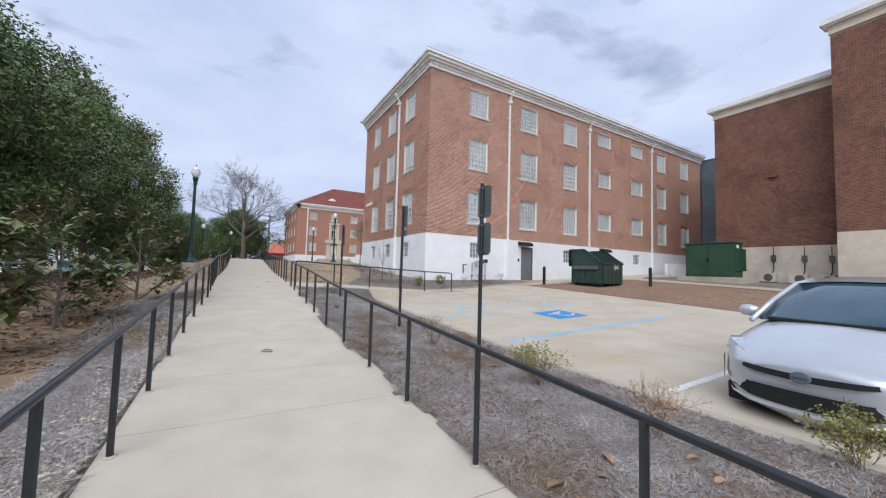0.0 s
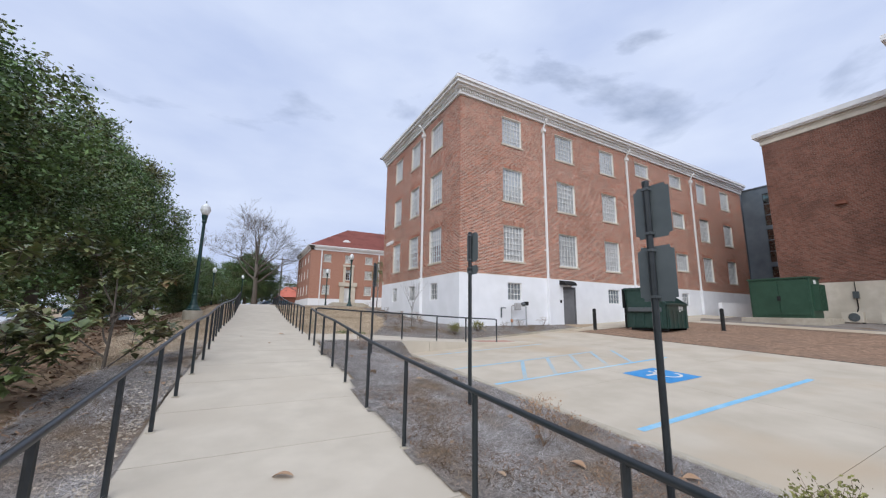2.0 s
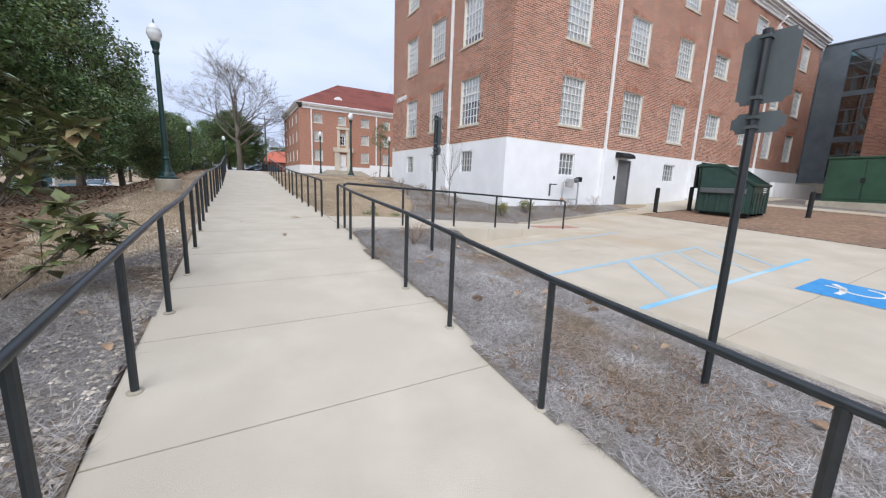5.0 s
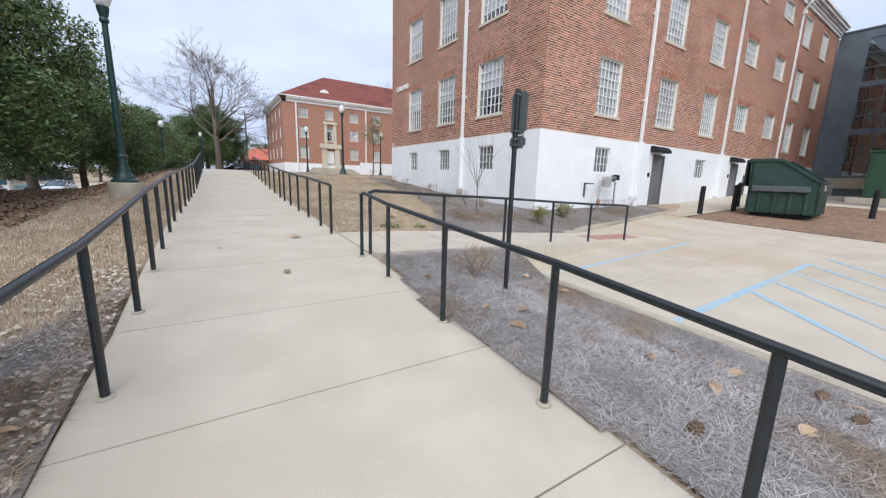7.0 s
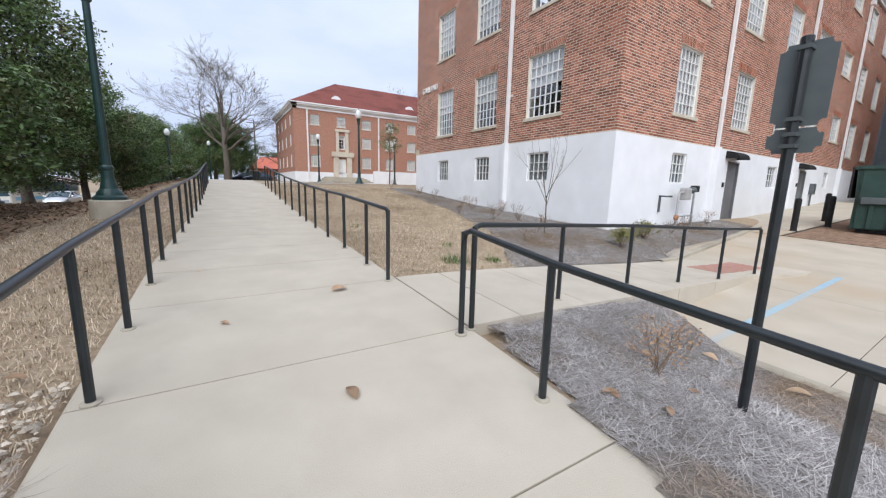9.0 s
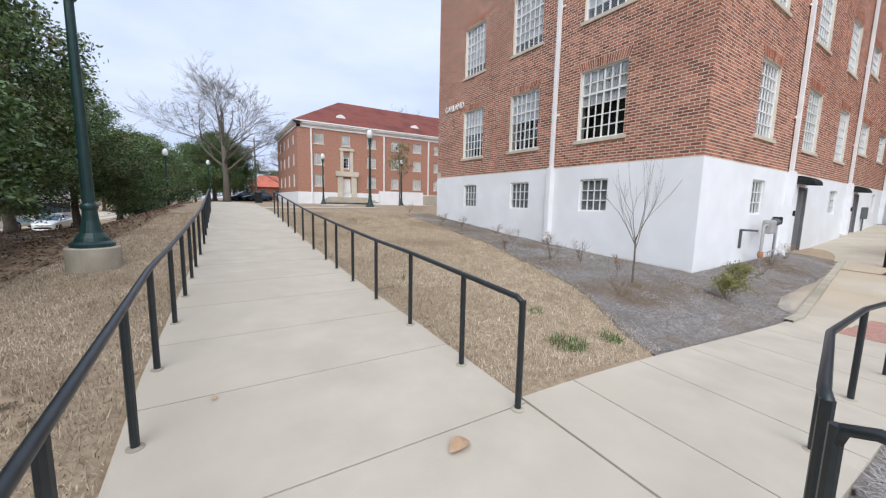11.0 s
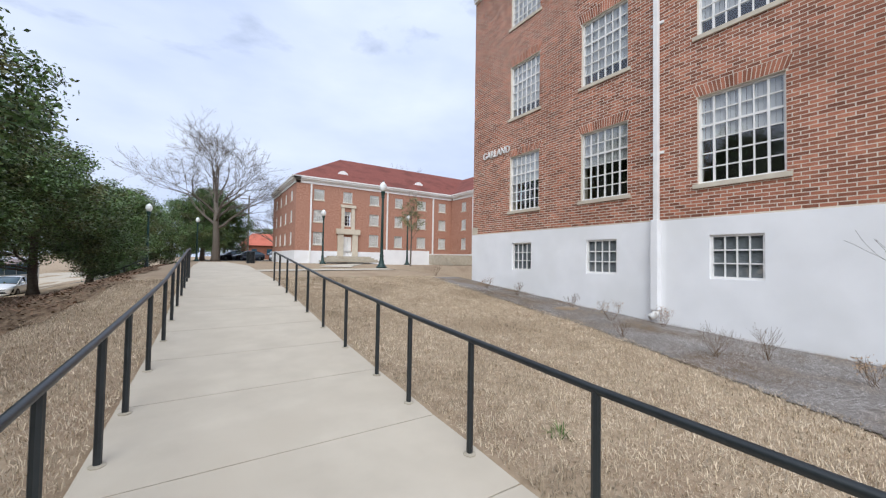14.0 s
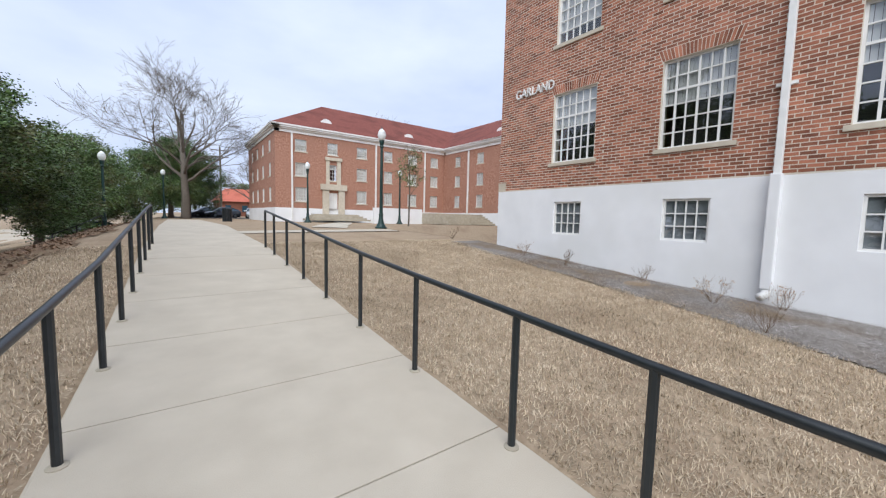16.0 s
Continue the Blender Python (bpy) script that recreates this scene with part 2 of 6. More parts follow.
def tube(bm, pts, radii, n=8, cap=True):
    """A tube along pts, with a radius for each point."""
    rings = []
    pts = [Vector(p) for p in pts]
    side = None
    for i, p in enumerate(pts):
        d = (pts[min(i + 1, len(pts) - 1)] - pts[max(i - 1, 0)]).normalized()
        if side is None:
            side = d.orthogonal().normalized()
        side = (side - d * side.dot(d)).normalized()
        up = d.cross(side)
        r = radii[i] if isinstance(radii, (list, tuple)) else radii
        rings.append([bm.verts.new(p + r * (math.cos(2 * math.pi * k / n) * side + math.sin(2 * math.pi * k / n) * up)) for k in range(n)])
    for a, b in zip(rings, rings[1:]):
        for k in range(n):
            bm.faces.new((a[k], a[(k + 1) % n], b[(k + 1) % n], b[k]))
    if cap:
        bm.faces.new(rings[0][::-1])
        bm.faces.new(rings[-1])
    return bm


def lathe(profile, n=20, m=None):
    """A turned solid from (radius, height) pairs."""
    bm = bmesh.new()
    rings = [[bm.verts.new((r * math.cos(2 * math.pi * k / n), r * math.sin(2 * math.pi * k / n), z)) for k in range(n)] for r, z in profile]
    for a, b in zip(rings, rings[1:]):
        for k in range(n):
            bm.faces.new((a[k], a[(k + 1) % n], b[(k + 1) % n], b[k]))
    bm.faces.new(rings[0][::-1])
    bm.faces.new(rings[-1])
    if m is not None:
        bmesh.ops.transform(bm, matrix=m, verts=bm.verts)
    return bm


def prism(poly, z0, z1, bm=None):
    """An upright prism over a polygon of (x, y)."""
    bm = bm or bmesh.new()
    lo = [bm.verts.new((x, y, z0)) for x, y in poly]
    hi = [bm.verts.new((x, y, z1)) for x, y in poly]
    bm.faces.new(hi)
    bm.faces.new(lo[::-1])
    n = len(poly)
    for i in range(n):
        bm.faces.new((lo[i], lo[(i + 1) % n], hi[(i + 1) % n], hi[i]))
    return bm


# ---- levels ----
WALK_Y = (-40, -8, 0, 2.2, 5, 6.4, 7.8, 10.1, 11.4, 13.6, 15.4, 17.2, 18.3, 20.3, 22.4, 23.6, 29.5, 38, 60, 400)
WALK_Z = (-2.0, -0.55, -0.09, 0.02, 0.165, 0.25, 0.36, 0.637, 0.74, 0.925, 1.015, 1.115, 1.15, 1.25, 1.38, 1.47, 2.0, 2.24, 2.1, 2.2)


def walk_z(y):
    return float(np.interp(y, WALK_Y, WALK_Z))


def lot_z(x, y):
    x = min(x, 31.0)
    y = y if y > 4 else 4 + 0.3 * (max(y, -30) - 4)
    return 0.37 + 0.0486 * (x - 9.68) + 0.0382 * (y - 7.05)


def walk_l(y):
    return float(np.interp(y, (-10, 7.8, 12, 17, 21, 24, 30, 40), (-0.62, -0.52, -0.36, -0.36, -0.22, -0.13, -0.1, 0.0)))


def walk_r(y):
    return float(np.interp(y, (-10, 30, 60), (2.26, 2.28, 2.3)))


def smooth(a, b, v):
    k = min(max((v - a) / (b - a), 0), 1)
    return k * k * (3 - 2 * k)


KERB_X = 5.05


def path_z(x, y):
    """The level of the side path."""
    lo = lot_z(9.6, 14.4) + 0.02
    hi = walk_z(min(max(y, 13.7), 15.36)) - 0.008
    return hi + (lo - hi) * smooth(2.2, 9.6, x)


def ground_z(x, y):
    """The level of the bare ground."""
    w = walk_z(y)
    if x <= 2.2:
        drop = float(np.interp(y, (8, 20, 33, 48, 60), (0.0, 0.3, 1.2, 1.8, 1.8)))
        n = 0.10 * noise.noise((x * 0.35, y * 0.35, 0)) * smooth(-0.6, -3, x)
        far_drop = float(np.interp(y, (20, 33, 50), (0.0, 0.6, 1.4)))
        return w + n - drop * smooth(-0.9, -5.5, x) - far_drop * smooth(-5.5, -16, x) - 0.02
    low = w + (lot_z(KERB_X, y) + 0.10 - w) * smooth(2.3, KERB_X - 0.2, x)
    if x > KERB_X - 0.1:
        low = lot_z(x, y) - 0.03
    high = w
    if x > 9.3 and y < 40:
        high = walk_z(min(y, 17.6)) + 0.011 * (x - 9.3)
    if x < 10.4:
        side = path_z(x, y) - 0.02
        if y > 15.36:
            return side + (high - side) * smooth(15.3, 17.6, y) - 0.005
        if y > (13.5 if x < KERB_X - 0.1 else 13.9):
            return side - 0.03
        if x < KERB_X - 0.1:
            return low + (side - low) * smooth(12.4, 13.5, y) - 0.02
        return low - 0.02
    return low + (high - low) * smooth(15.6, 17.4, y) - 0.02
# ---- ground ----
def spaced(stops):
    out = []
    for a, b, s in stops:
        out += list(np.arange(a, b - 1e-6, s))
    return out + [stops[-1][1]]


def sheet(name, xs, ys, zf, material, keep=None, dz=0.0):
    idx, verts, faces = {}, [], []
    for i, x in enumerate(xs):
        for j, y in enumerate(ys):
            idx[i, j] = len(verts)
            verts.append((x, y, zf(x, y) + dz))
    for i in range(len(xs) - 1):
        for j in range(len(ys) - 1):
            if keep is None or keep((xs[i] + xs[i + 1]) / 2, (ys[j] + ys[j + 1]) / 2):
                faces.append((idx[i, j], idx[i + 1, j], idx[i + 1, j + 1], idx[i, j + 1]))
    return mesh_ob(name, verts, faces, material, smooth=True)


def base_z(x, y):
    if walk_l(y) - 0.05 < x < 2.2 and y < 60:
        return walk_z(y) - 0.12
    if 2.2 <= x < 10.4 and (13.4 if x < 4.9 else 13.95) < y < 15.34:
        return path_z(x, y) - 0.12
    return ground_z(x, y) - (0.02 if (x > 5.05 and y < 16) else 0)


GX = spaced([(-1500, -60, 240), (-60, -12, 3), (-12, -1, 0.5), (-1, 10.4, 0.25), (10.4, 20, 0.6), (20, 60, 4), (60, 1500, 240)])
GY = spaced([(-1500, -40, 292), (-40, -6, 2), (-6, 13.2, 0.4), (13.2, 17.76, 0.12), (17.76, 32, 0.4), (32, 64, 1.5), (64, 200, 17), (200, 1500, 260)])
tagged(sheet("ground", GX, GY, base_z, M_GRASS), "dormant tan lawn on a gentle slope", "ground", kind="structure")


def left_dirt(x, y):
    edge = -1.6 - 0.5 * noise.noise((y * 0.3, 3.1, 0)) - smooth(9, 16, y) * 1.0 + smooth(20, 30, y) * 1.3
    return x < edge and x > -11.5


tagged(sheet("bare_soil", spaced([(-12, -1, 0.25)]), spaced([(-8, 50, 0.4)]), lambda x, y: ground_z(x, y), M_DIRT, left_dirt, 0.015),
       "bare brown soil with leaf litter under the trees", "soil", kind="structure")


def left_mulch(x, y):
    edge = -1.9 - 0.5 * noise.noise((y * 0.4, 1.7, 0)) + smooth(9, 15, y) * 1.5
    return edge < x < walk_l(y) - 0.02 and y < 14.6


def bed_edge(y):
    return float(np.interp(y, (15.3, 16.1, 17.9, 22.3, 30.5), (4.4, 4.85, 5.8, 7.3, 8.05)))


def bed_front(x):
    return float(np.interp(x, (4.4, 9.0, 16.2, 17.0), (15.38, 15.42, 16.35, 17.3)))


def right_mulch(x, y):
    if y < 14.0:
        wob = 0.16 * noise.noise((y * 0.9, 7.7, 0)) + 0.06
        far = 13.66 + 0.06 * noise.noise((x * 0.8, 2.2, 0)) if x > 2.45 else 13.3
        return walk_r(y) - 0.12 + wob < x < KERB_X - 0.16 and y < far
    return (bed_edge(y) + 0.12 * noise.noise((y, 0.4, 0)) < x < 9.28 and 15.4 < y < 29.5) or (x >= 9.28 and x < 16.1 and bed_front(x) + 0.06 < y < 17.3 + 0.0346 * (x - 9.3))


def mulch_z(x, y):
    b = 0.03 * noise.noise((x * 1.7, y * 1.7, 4))
    edge = min(abs(x - walk_r(y)), 0.3) / 0.3
    top = max(ground_z(x, y), walk_z(y) - 0.01 if abs(x - walk_r(y)) < 0.15 and y < 13.6 else -9)
    return top + 0.025 + b * edge


tagged(sheet("mulch_left", spaced([(-2.6, 0.0, 0.1)]), spaced([(-8, 14.8, 0.12)]), lambda x, y: ground_z(x, y) + 0.02 * noise.noise((x * 2, y * 2, 0)), M_MULCH, left_mulch, 0.03),
       "weathered grey pine straw along the walk", "mulch", kind="structure")
tagged(sheet("mulch_right", spaced([(1.9, 5.1, 0.1)]), spaced([(-8, 14, 0.12)]), mulch_z, M_MULCH, right_mulch), "weathered grey pine straw between walk and kerb", "mulch", kind="structure")
tagged(sheet("mulch_bed", spaced([(4.3, 16.2, 0.075)]), spaced([(15.3, 29.6, 0.075)]), lambda x, y: ground_z(x, y) + 0.014 + 0.02 * noise.noise((x, y, 0)), M_MULCH, right_mulch),
       "weathered grey pine straw bed against the building", "mulch", kind="structure")


def scatter(name, material, count, area, ok, zf, length, width, flat, label, category, seed):
    """Many thin blades, as one object of stuff."""
    rng = random.Random(seed)
    verts, faces = [], []
    while len(faces) < count:
        x, y = rng.uniform(area[0], area[1]), rng.uniform(area[2], area[3])
        if not ok(x, y):
            continue
        z = zf(x, y)
        a, L = rng.uniform(0, 6.283), length * rng.uniform(0.5, 1.3) * (1 + 0.7 * noise.noise((x * 4.5, y * 4.5, 2.0)))
        tilt = rng.uniform(0, flat)
        d = Vector((math.cos(a) * math.cos(tilt), math.sin(a) * math.cos(tilt), math.sin(tilt)))
        s = Vector((-math.sin(a), math.cos(a), 0)) * width * rng.uniform(0.6, 1.3)
        p = Vector((x, y, z + (rng.uniform(0, 0.02) if flat < 1 else 0)))
        bend = Vector((0, 0, -0.12 * L)) if flat > 1 else Vector((0, 0, 0.1 * L))
        q, r = p + d * L * 0.55 - bend * 0.6, p + d * L + bend * (1 if flat > 1 else -0.5)
        k = len(verts)
        verts += [p - s, p + s, q - s * 0.8, q + s * 0.8, r]
        faces += [(k, k + 1, k + 3, k + 2), (k + 2, k + 3, k + 4)]
    ob = mesh_ob(name, verts, faces, material)
    return tagged(ob, label, category, kind="stuff")


scatter("pine_straw", M_NEEDLE, 330000, (1.9, 5.0, -3, 13.8), right_mulch, mulch_z, 0.12, 0.0017, 0.45, "loose grey pine needles in a bed", "straw", 1)
scatter("pine_straw", M_NEEDLE, 110000, (-2.6, -0.3, -2, 14.6), left_mulch, lambda x, y: ground_z(x, y) + 0.03, 0.14, 0.0019, 0.5, "loose grey pine needles beside the walk", "straw", 2)
scatter("pine_straw", M_NEEDLE, 150000, (4.4, 15, 15.4, 27), right_mulch, lambda x, y: ground_z(x, y) + 0.02, 0.11, 0.0017, 0.45, "loose grey pine needles below the wall", "straw", 3)


def lawn_right(x, y):
    return (walk_r(y) + 0.03 < x < bed_edge(y) + 0.15) and y > 15.45


def lawn_left(x, y):
    return x < walk_l(y) - 0.03 and not left_mulch(x, y) and (not left_dirt(x, y) or noise.noise((x * 0.6, y * 0.6, 9)) > 0.42)


scatter("dry_lawn", M_BLADE, 400000, (2.3, 8.2, 15.45, 30), lawn_right, ground_z, 0.052, 0.0028, 1.4, "short dormant tan grass on the bank", "grass", 4)
scatter("dry_lawn", M_BLADE, 170000, (-5.5, 0.0, 8, 30), lawn_left, ground_z, 0.055, 0.003, 1.4, "short dormant tan grass beside the walk", "grass", 5)
for cx, cy, rr, nn in ((3.6, 16.0, 0.22, 420), (4.3, 15.9, 0.14, 220), (4.0, 16.9, 0.10, 90), (3.0, 19.2, 0.08, 60)):
    scatter("weed_clump", M_GREEN, nn, (cx - rr, cx + rr, cy - rr, cy + rr), lambda x, y: (x - cx) ** 2 + (y - cy) ** 2 < rr * rr, ground_z, 0.14, 0.004, 1.4, "small green weed clump in dry grass", "weed", 6)

# ---- walk ----
walk_root = root("walk", "pale worn concrete footpath with tooled joints", "footpath", kind="structure")
JOINTS = [-5.5, -4.05, -2.6, -1.15, 0.3, 1.8, 3.79, 5.27, 6.88, 8.37, 9.65, 10.84, 12.2, 13.7, 15.28, 16.48, 17.66, 18.88, 20.02, 21.38, 22.72, 24.1, 25.5, 26.9, 28.3, 29.7, 31.1, 32.5, 34, 36, 38, 40.5, 43, 46, 49, 52, 56, 60]


def slab(name, ya, yb, parent):
    bm = bmesh.new()
    n = max(2, int((yb - ya) / 0.4))
    ys = [ya + 0.006 + (yb - ya - 0.012) * i / n for i in range(n + 1)]
    top, bot = [], []
    for y in ys:
        row = [walk_l(y), walk_l(y) + 0.012, walk_r(y) - 0.012, walk_r(y)]
        z = walk_z(y)
        end = 0.004 if y in (ys[0], ys[-1]) else 0
        top.append([bm.verts.new((x, y, z - (0.006 if k in (0, 3) else 0) - end)) for k, x in enumerate(row)])
        bot.append([bm.verts.new((row[0], y, z - 0.11)), bm.verts.new((row[3], y, z - 0.11))])
    for i in range(n):
        for k in range(3):
            bm.faces.new((top[i][k], top[i][k + 1], top[i + 1][k + 1], top[i + 1][k]))
        bm.faces.new((bot[i][0], top[i][0], top[i + 1][0], bot[i + 1][0]))
        bm.faces.new((top[i][3], bot[i][1], bot[i + 1][1], top[i + 1][3]))
    bm.faces.new((bot[0][0], bot[0][1], *top[0][::-1]))
    bm.faces.new((bot[-1][1], bot[-1][0], *top[-1]))
    return part(name, bm, M_CONC, parent)


for ja, jb in zip(JOINTS, JOINTS[1:]):
    slab("slab", ja, jb, walk_root)
vs, fs = [], []
for i in range(128):
    y = -5 + i * 0.5
    vs += [(walk_l(y) + 0.02, y, walk_z(y) - 0.03), (walk_r(y) - 0.02, y, walk_z(y) - 0.03)]
    if i:
        fs.append((2 * i - 2, 2 * i - 1, 2 * i + 1, 2 * i))
tagged(mesh_ob("joint_bed", vs, fs, M_JOINT), "dark dirt in the joints of the footpath", "joint", kind="structure")


path_root = root("side_path", "pale concrete side path sloping to the lot", "footpath", kind="structure")
SIDE = [2.29, 2.93, 3.97, 5.02, 6.07, 7.3, 8.75, 10.4]
for xa, xb in zip(SIDE, SIDE[1:]):
    vs, fs = [], []
    for i in range(5):
        x = xa + 0.006 + (xb - xa - 0.012) * i / 4
        yn = 13.72 + 0.12 * smooth(4, 8, x) - (0.4 * smooth(8.7, 10, x))
        yf = 15.36 if x > 2.6 else 15.36
        for y, dz in ((yn, -0.5), (yn, 0), (yf, 0), (yf, -0.2)):
            vs.append((x, y, path_z(x, y) + dz))
    for i in range(4):
        for k in range(3):
            a = i * 4 + k
            fs.append((a, a + 4, a + 5, a + 1))
    fs += [(0, 1, 2, 3), (19, 18, 17, 16)]
    mesh_ob("slab", vs, fs, M_CONC, path_root)
# raised kerb of the bed beside the side path and the service walk below the facade
kb = bmesh.new()
pts = [(x, bed_front(x)) for x in (8.4, 9, 11, 13, 15, 16.2)]
for (xa, ya), (xb, yb) in zip(pts, pts[1:]):
    za, zb = max(path_z(xa, ya), lot_z(xa, ya)) + 0.012 + 0.05 * smooth(7, 10, xa), max(path_z(xb, yb), lot_z(xb, yb)) + 0.012 + 0.05 * smooth(7, 10, xb)
    v = [kb.verts.new(c) for c in ((xa, ya - 0.14, za), (xa, ya, za), (xb, yb, zb), (xb, yb - 0.14, zb), (xa, ya - 0.14, za - 0.3), (xb, yb - 0.14, zb - 0.3))]
    kb.faces.new(v[:4])
    kb.faces.new((v[0], v[3], v[5], v[4]))
tagged(part("bed_kerb", kb, M_CURB), "low worn concrete kerb round the planting bed", "kerb", kind="structure")

# ---- parking lot ----
lot_root = root("parking_lot", "pale concrete parking lot with joints", "parking lot", kind="structure")
for xa, xb in ((KERB_X, 8.6), (8.6, 12.0), (12.0, 14.85)):
    for ya, yb in ((-30, -12), (-12, -4), (-4, 0.0), (0.0, 4.0), (4.0, 8.0), (8.0, 12.0), (12.0, 16.9)):
        vs = [(x, y, lot_z(x, y)) for x, y in ((xa + 0.004, ya + 0.004), (xb - 0.004, ya + 0.004), (xb - 0.004, yb - 0.004), (xa + 0.004, yb - 0.004))]
        mesh_ob("slab", vs + [(x, y, z - 0.015) for x, y, z in vs], [(0, 1, 2, 3), (0, 4, 5, 1), (1, 5, 6, 2), (2, 6, 7, 3), (3, 7, 4, 0)], M_LOT, lot_root)
mesh_ob("apron", [(x, y, lot_z(x, y) + 0.012) for x, y in ((14.85, 15.3), (24, 15.3), (31, 15.6), (31, 18.2), (14.85, 17.5))], [(0, 1, 2, 3, 4)], M_LOT, lot_root)
mesh_ob("far_walk", [(x, y, lot_z(x, y) + 0.012) for x, y in ((24.2, -20), (25.6, -20), (25.6, 4), (24.2, 4), (25.6, 15.3), (24.2, 15.3))], [(0, 1, 2, 3), (3, 2, 4, 5)], M_LOT, lot_root)
mesh_ob("far_verge", [(x, y, lot_z(x, y) + 0.016) for x, y in ((25.6, -20), (31.2, -20), (31.2, 4), (25.6, 4), (31.2, 18), (25.6, 15.3))], [(0, 1, 2, 3), (3, 2, 4, 5)], M_MULCH, lot_root)
kb = bmesh.new()
ys = list(np.arange(-20, 13.9, 1.5)) + [13.7]
prof = ((-0.15, -0.1), (-0.15, 0.125), (-0.13, 0.145), (-0.03, 0.145), (0.0, 0.12), (0.012, -0.05))
rows_ = [[kb.verts.new((KERB_X + px, y, lot_z(KERB_X, y) + pz)) for px, pz in prof] for y in ys]
for a, b in zip(rows_, rows_[1:]):
    for k in range(5):
        kb.faces.new((a[k], a[k + 1], b[k + 1], b[k]))
tagged(part("lot_kerb", kb, M_CURB), "concrete kerb between lot and mulch bed", "kerb", kind="structure")


def stripe(x0, x1, y0, y1, material, label):
    n = max(1, int(max(x1 - x0, y1 - y0)))
    vs = []
    for i in range(n + 1):
        for j in (0, 1):
            x, y = (x0 + (x1 - x0) * i / n, (y0, y1)[j]) if x1 - x0 > y1 - y0 else ((x0, x1)[j], y0 + (y1 - y0) * i / n)
            vs.append((x, y, lot_z(x, y) + 0.004))
    fs = [(2 * i, 2 * i + 2, 2 * i + 3, 2 * i + 1) for i in range(n)]
    tagged(mesh_ob("paint_stripe", vs, fs, material), label, "road marking", kind="structure")


stripe(5.6, 11.6, 5.80, 5.92, M_LBLUE, "light blue painted stall line")
stripe(5.3, 10.6, 10.80, 10.92, M_FAINT, "light blue painted stall line")
stripe(5.3, 11.6, 9.0, 9.1, M_LBLUE, "light blue painted stall line")
stripe(5.7, 10.4, 2.42, 2.54, M_WPAINT, "worn white painted stall line")
stripe(5.3, 10.4, 13.0, 13.1, M_FAINT, "faint light blue painted line")
for k in range(5):
    xa = 6.2 + k * 0.95
    a, b = (xa, 9.12), (xa + 1.3, 10.78)
    vs = [(x, y, lot_z(x, y) + 0.004) for x, y in (a, (a[0] + 0.13, a[1]), (b[0] + 0.13, b[1]), b)]
    tagged(mesh_ob("paint_stripe", vs, [(0, 1, 2, 3)], M_FAINT), "light blue painted hatch line", "road marking", kind="structure")
# accessible-parking mark
mark = root("accessible_mark", "blue painted square with white wheelchair sign", "road marking", kind="structure")
px, py = 8.62, 7.2
vs = [(x, y, lot_z(x, y) + 0.005) for x, y in ((px, py), (px + 1.22, py - 0.02), (px + 1.22, py + 1.16), (px, py + 1.16))]
mesh_ob("field", vs, [(0, 1, 2, 3)], M_BLUE, mark)


def flat_line(pts, w, name):
    vs, fs = [], []
    for i, (x, y) in enumerate(pts):
        a, b = pts[max(i - 1, 0)], pts[min(i + 1, len(pts) - 1)]
        d = Vector((b[0] - a[0], b[1] - a[1])).normalized()
        for s in (-1, 1):
            q = (x - d.y * w * s / 2, y + d.x * w * s / 2)
            vs.append((*q, lot_z(*q) + 0.009))
    fs = [(2 * i, 2 * i + 1, 2 * i + 3, 2 * i + 2) for i in range(len(pts) - 1)]
    mesh_ob(name, vs, fs, M_WPAINT, mark)


cx, cy = px + 0.66, py + 0.58
flat_line([(cx + 0.12 + 0.26 * math.cos(a), cy - 0.08 + 0.26 * math.sin(a)) for a in [radians(110 + 14 * i) for i in range(19)]], 0.07, "wheel_arc")
flat_line([(cx - 0.40, cy + 0.12), (cx - 0.2, cy + 0.1), (cx + 0.1, cy + 0.16), (cx + 0.3, cy + 0.34)], 0.09, "figure_back")
flat_line([(cx + 0.02, cy + 0.12), (cx + 0.06, cy + 0.38)], 0.07, "figure_leg")
# brick paving band
pav = root("paving_band", "brown brick paving strip", "paving", kind="structure")
mesh_ob("paving_bed", [(x, y, lot_z(x, y) - 0.004) for x, y in ((14.86, -25), (24.2, -25), (24.2, 4), (14.86, 4), (24.2, 15.3), (14.86, 15.3))], [(0, 1, 2, 3), (3, 2, 4, 5)], M_JOINT, pav)
vs, fs = [], []
y = 0.0
while y < 15.2:
    x = 14.87 + (0.1 if int(y / 0.105) % 2 else 0)
    while x < 24.0:
        k = len(vs)
        z = lot_z(x, y) + 0.004
        vs += [(x + 0.003, y + 0.003, z), (x + 0.2, y + 0.003, z + 0.0097), (x + 0.2, y + 0.102, z + 0.0097 + (0.004 if y > 4 else 0.0012)), (x + 0.003, y + 0.102, z + (0.004 if y > 4 else 0.0012))]
        fs.append((k, k + 1, k + 2, k + 3))
        x += 0.204
    y += 0.105
tagged(mesh_ob("pavers", vs, fs, M_PAVER, pav), kind="stuff")
# red tactile plate at the foot of the side path
tact = root("tactile_pad", "faded red paver strip at the kerb ramp", "tactile paving", kind="structure")
for i in range(5):
    for j in range(2):
        x, y = 8.35 + i * 0.32, 14.15 + j * 0.32 - i * 0.03
        vs = [(a, b, path_z(a, b) + 0.006) for a, b in ((x, y), (x + 0.31, y), (x + 0.31, y + 0.31), (x, y + 0.31))]
        mesh_ob("paver", vs + [(a, b, c - 0.02) for a, b, c in vs], [(0, 1, 2, 3), (0, 4, 5, 1), (1, 5, 6, 2), (2, 6, 7, 3), (3, 7, 4, 0)], M_TACT, tact)


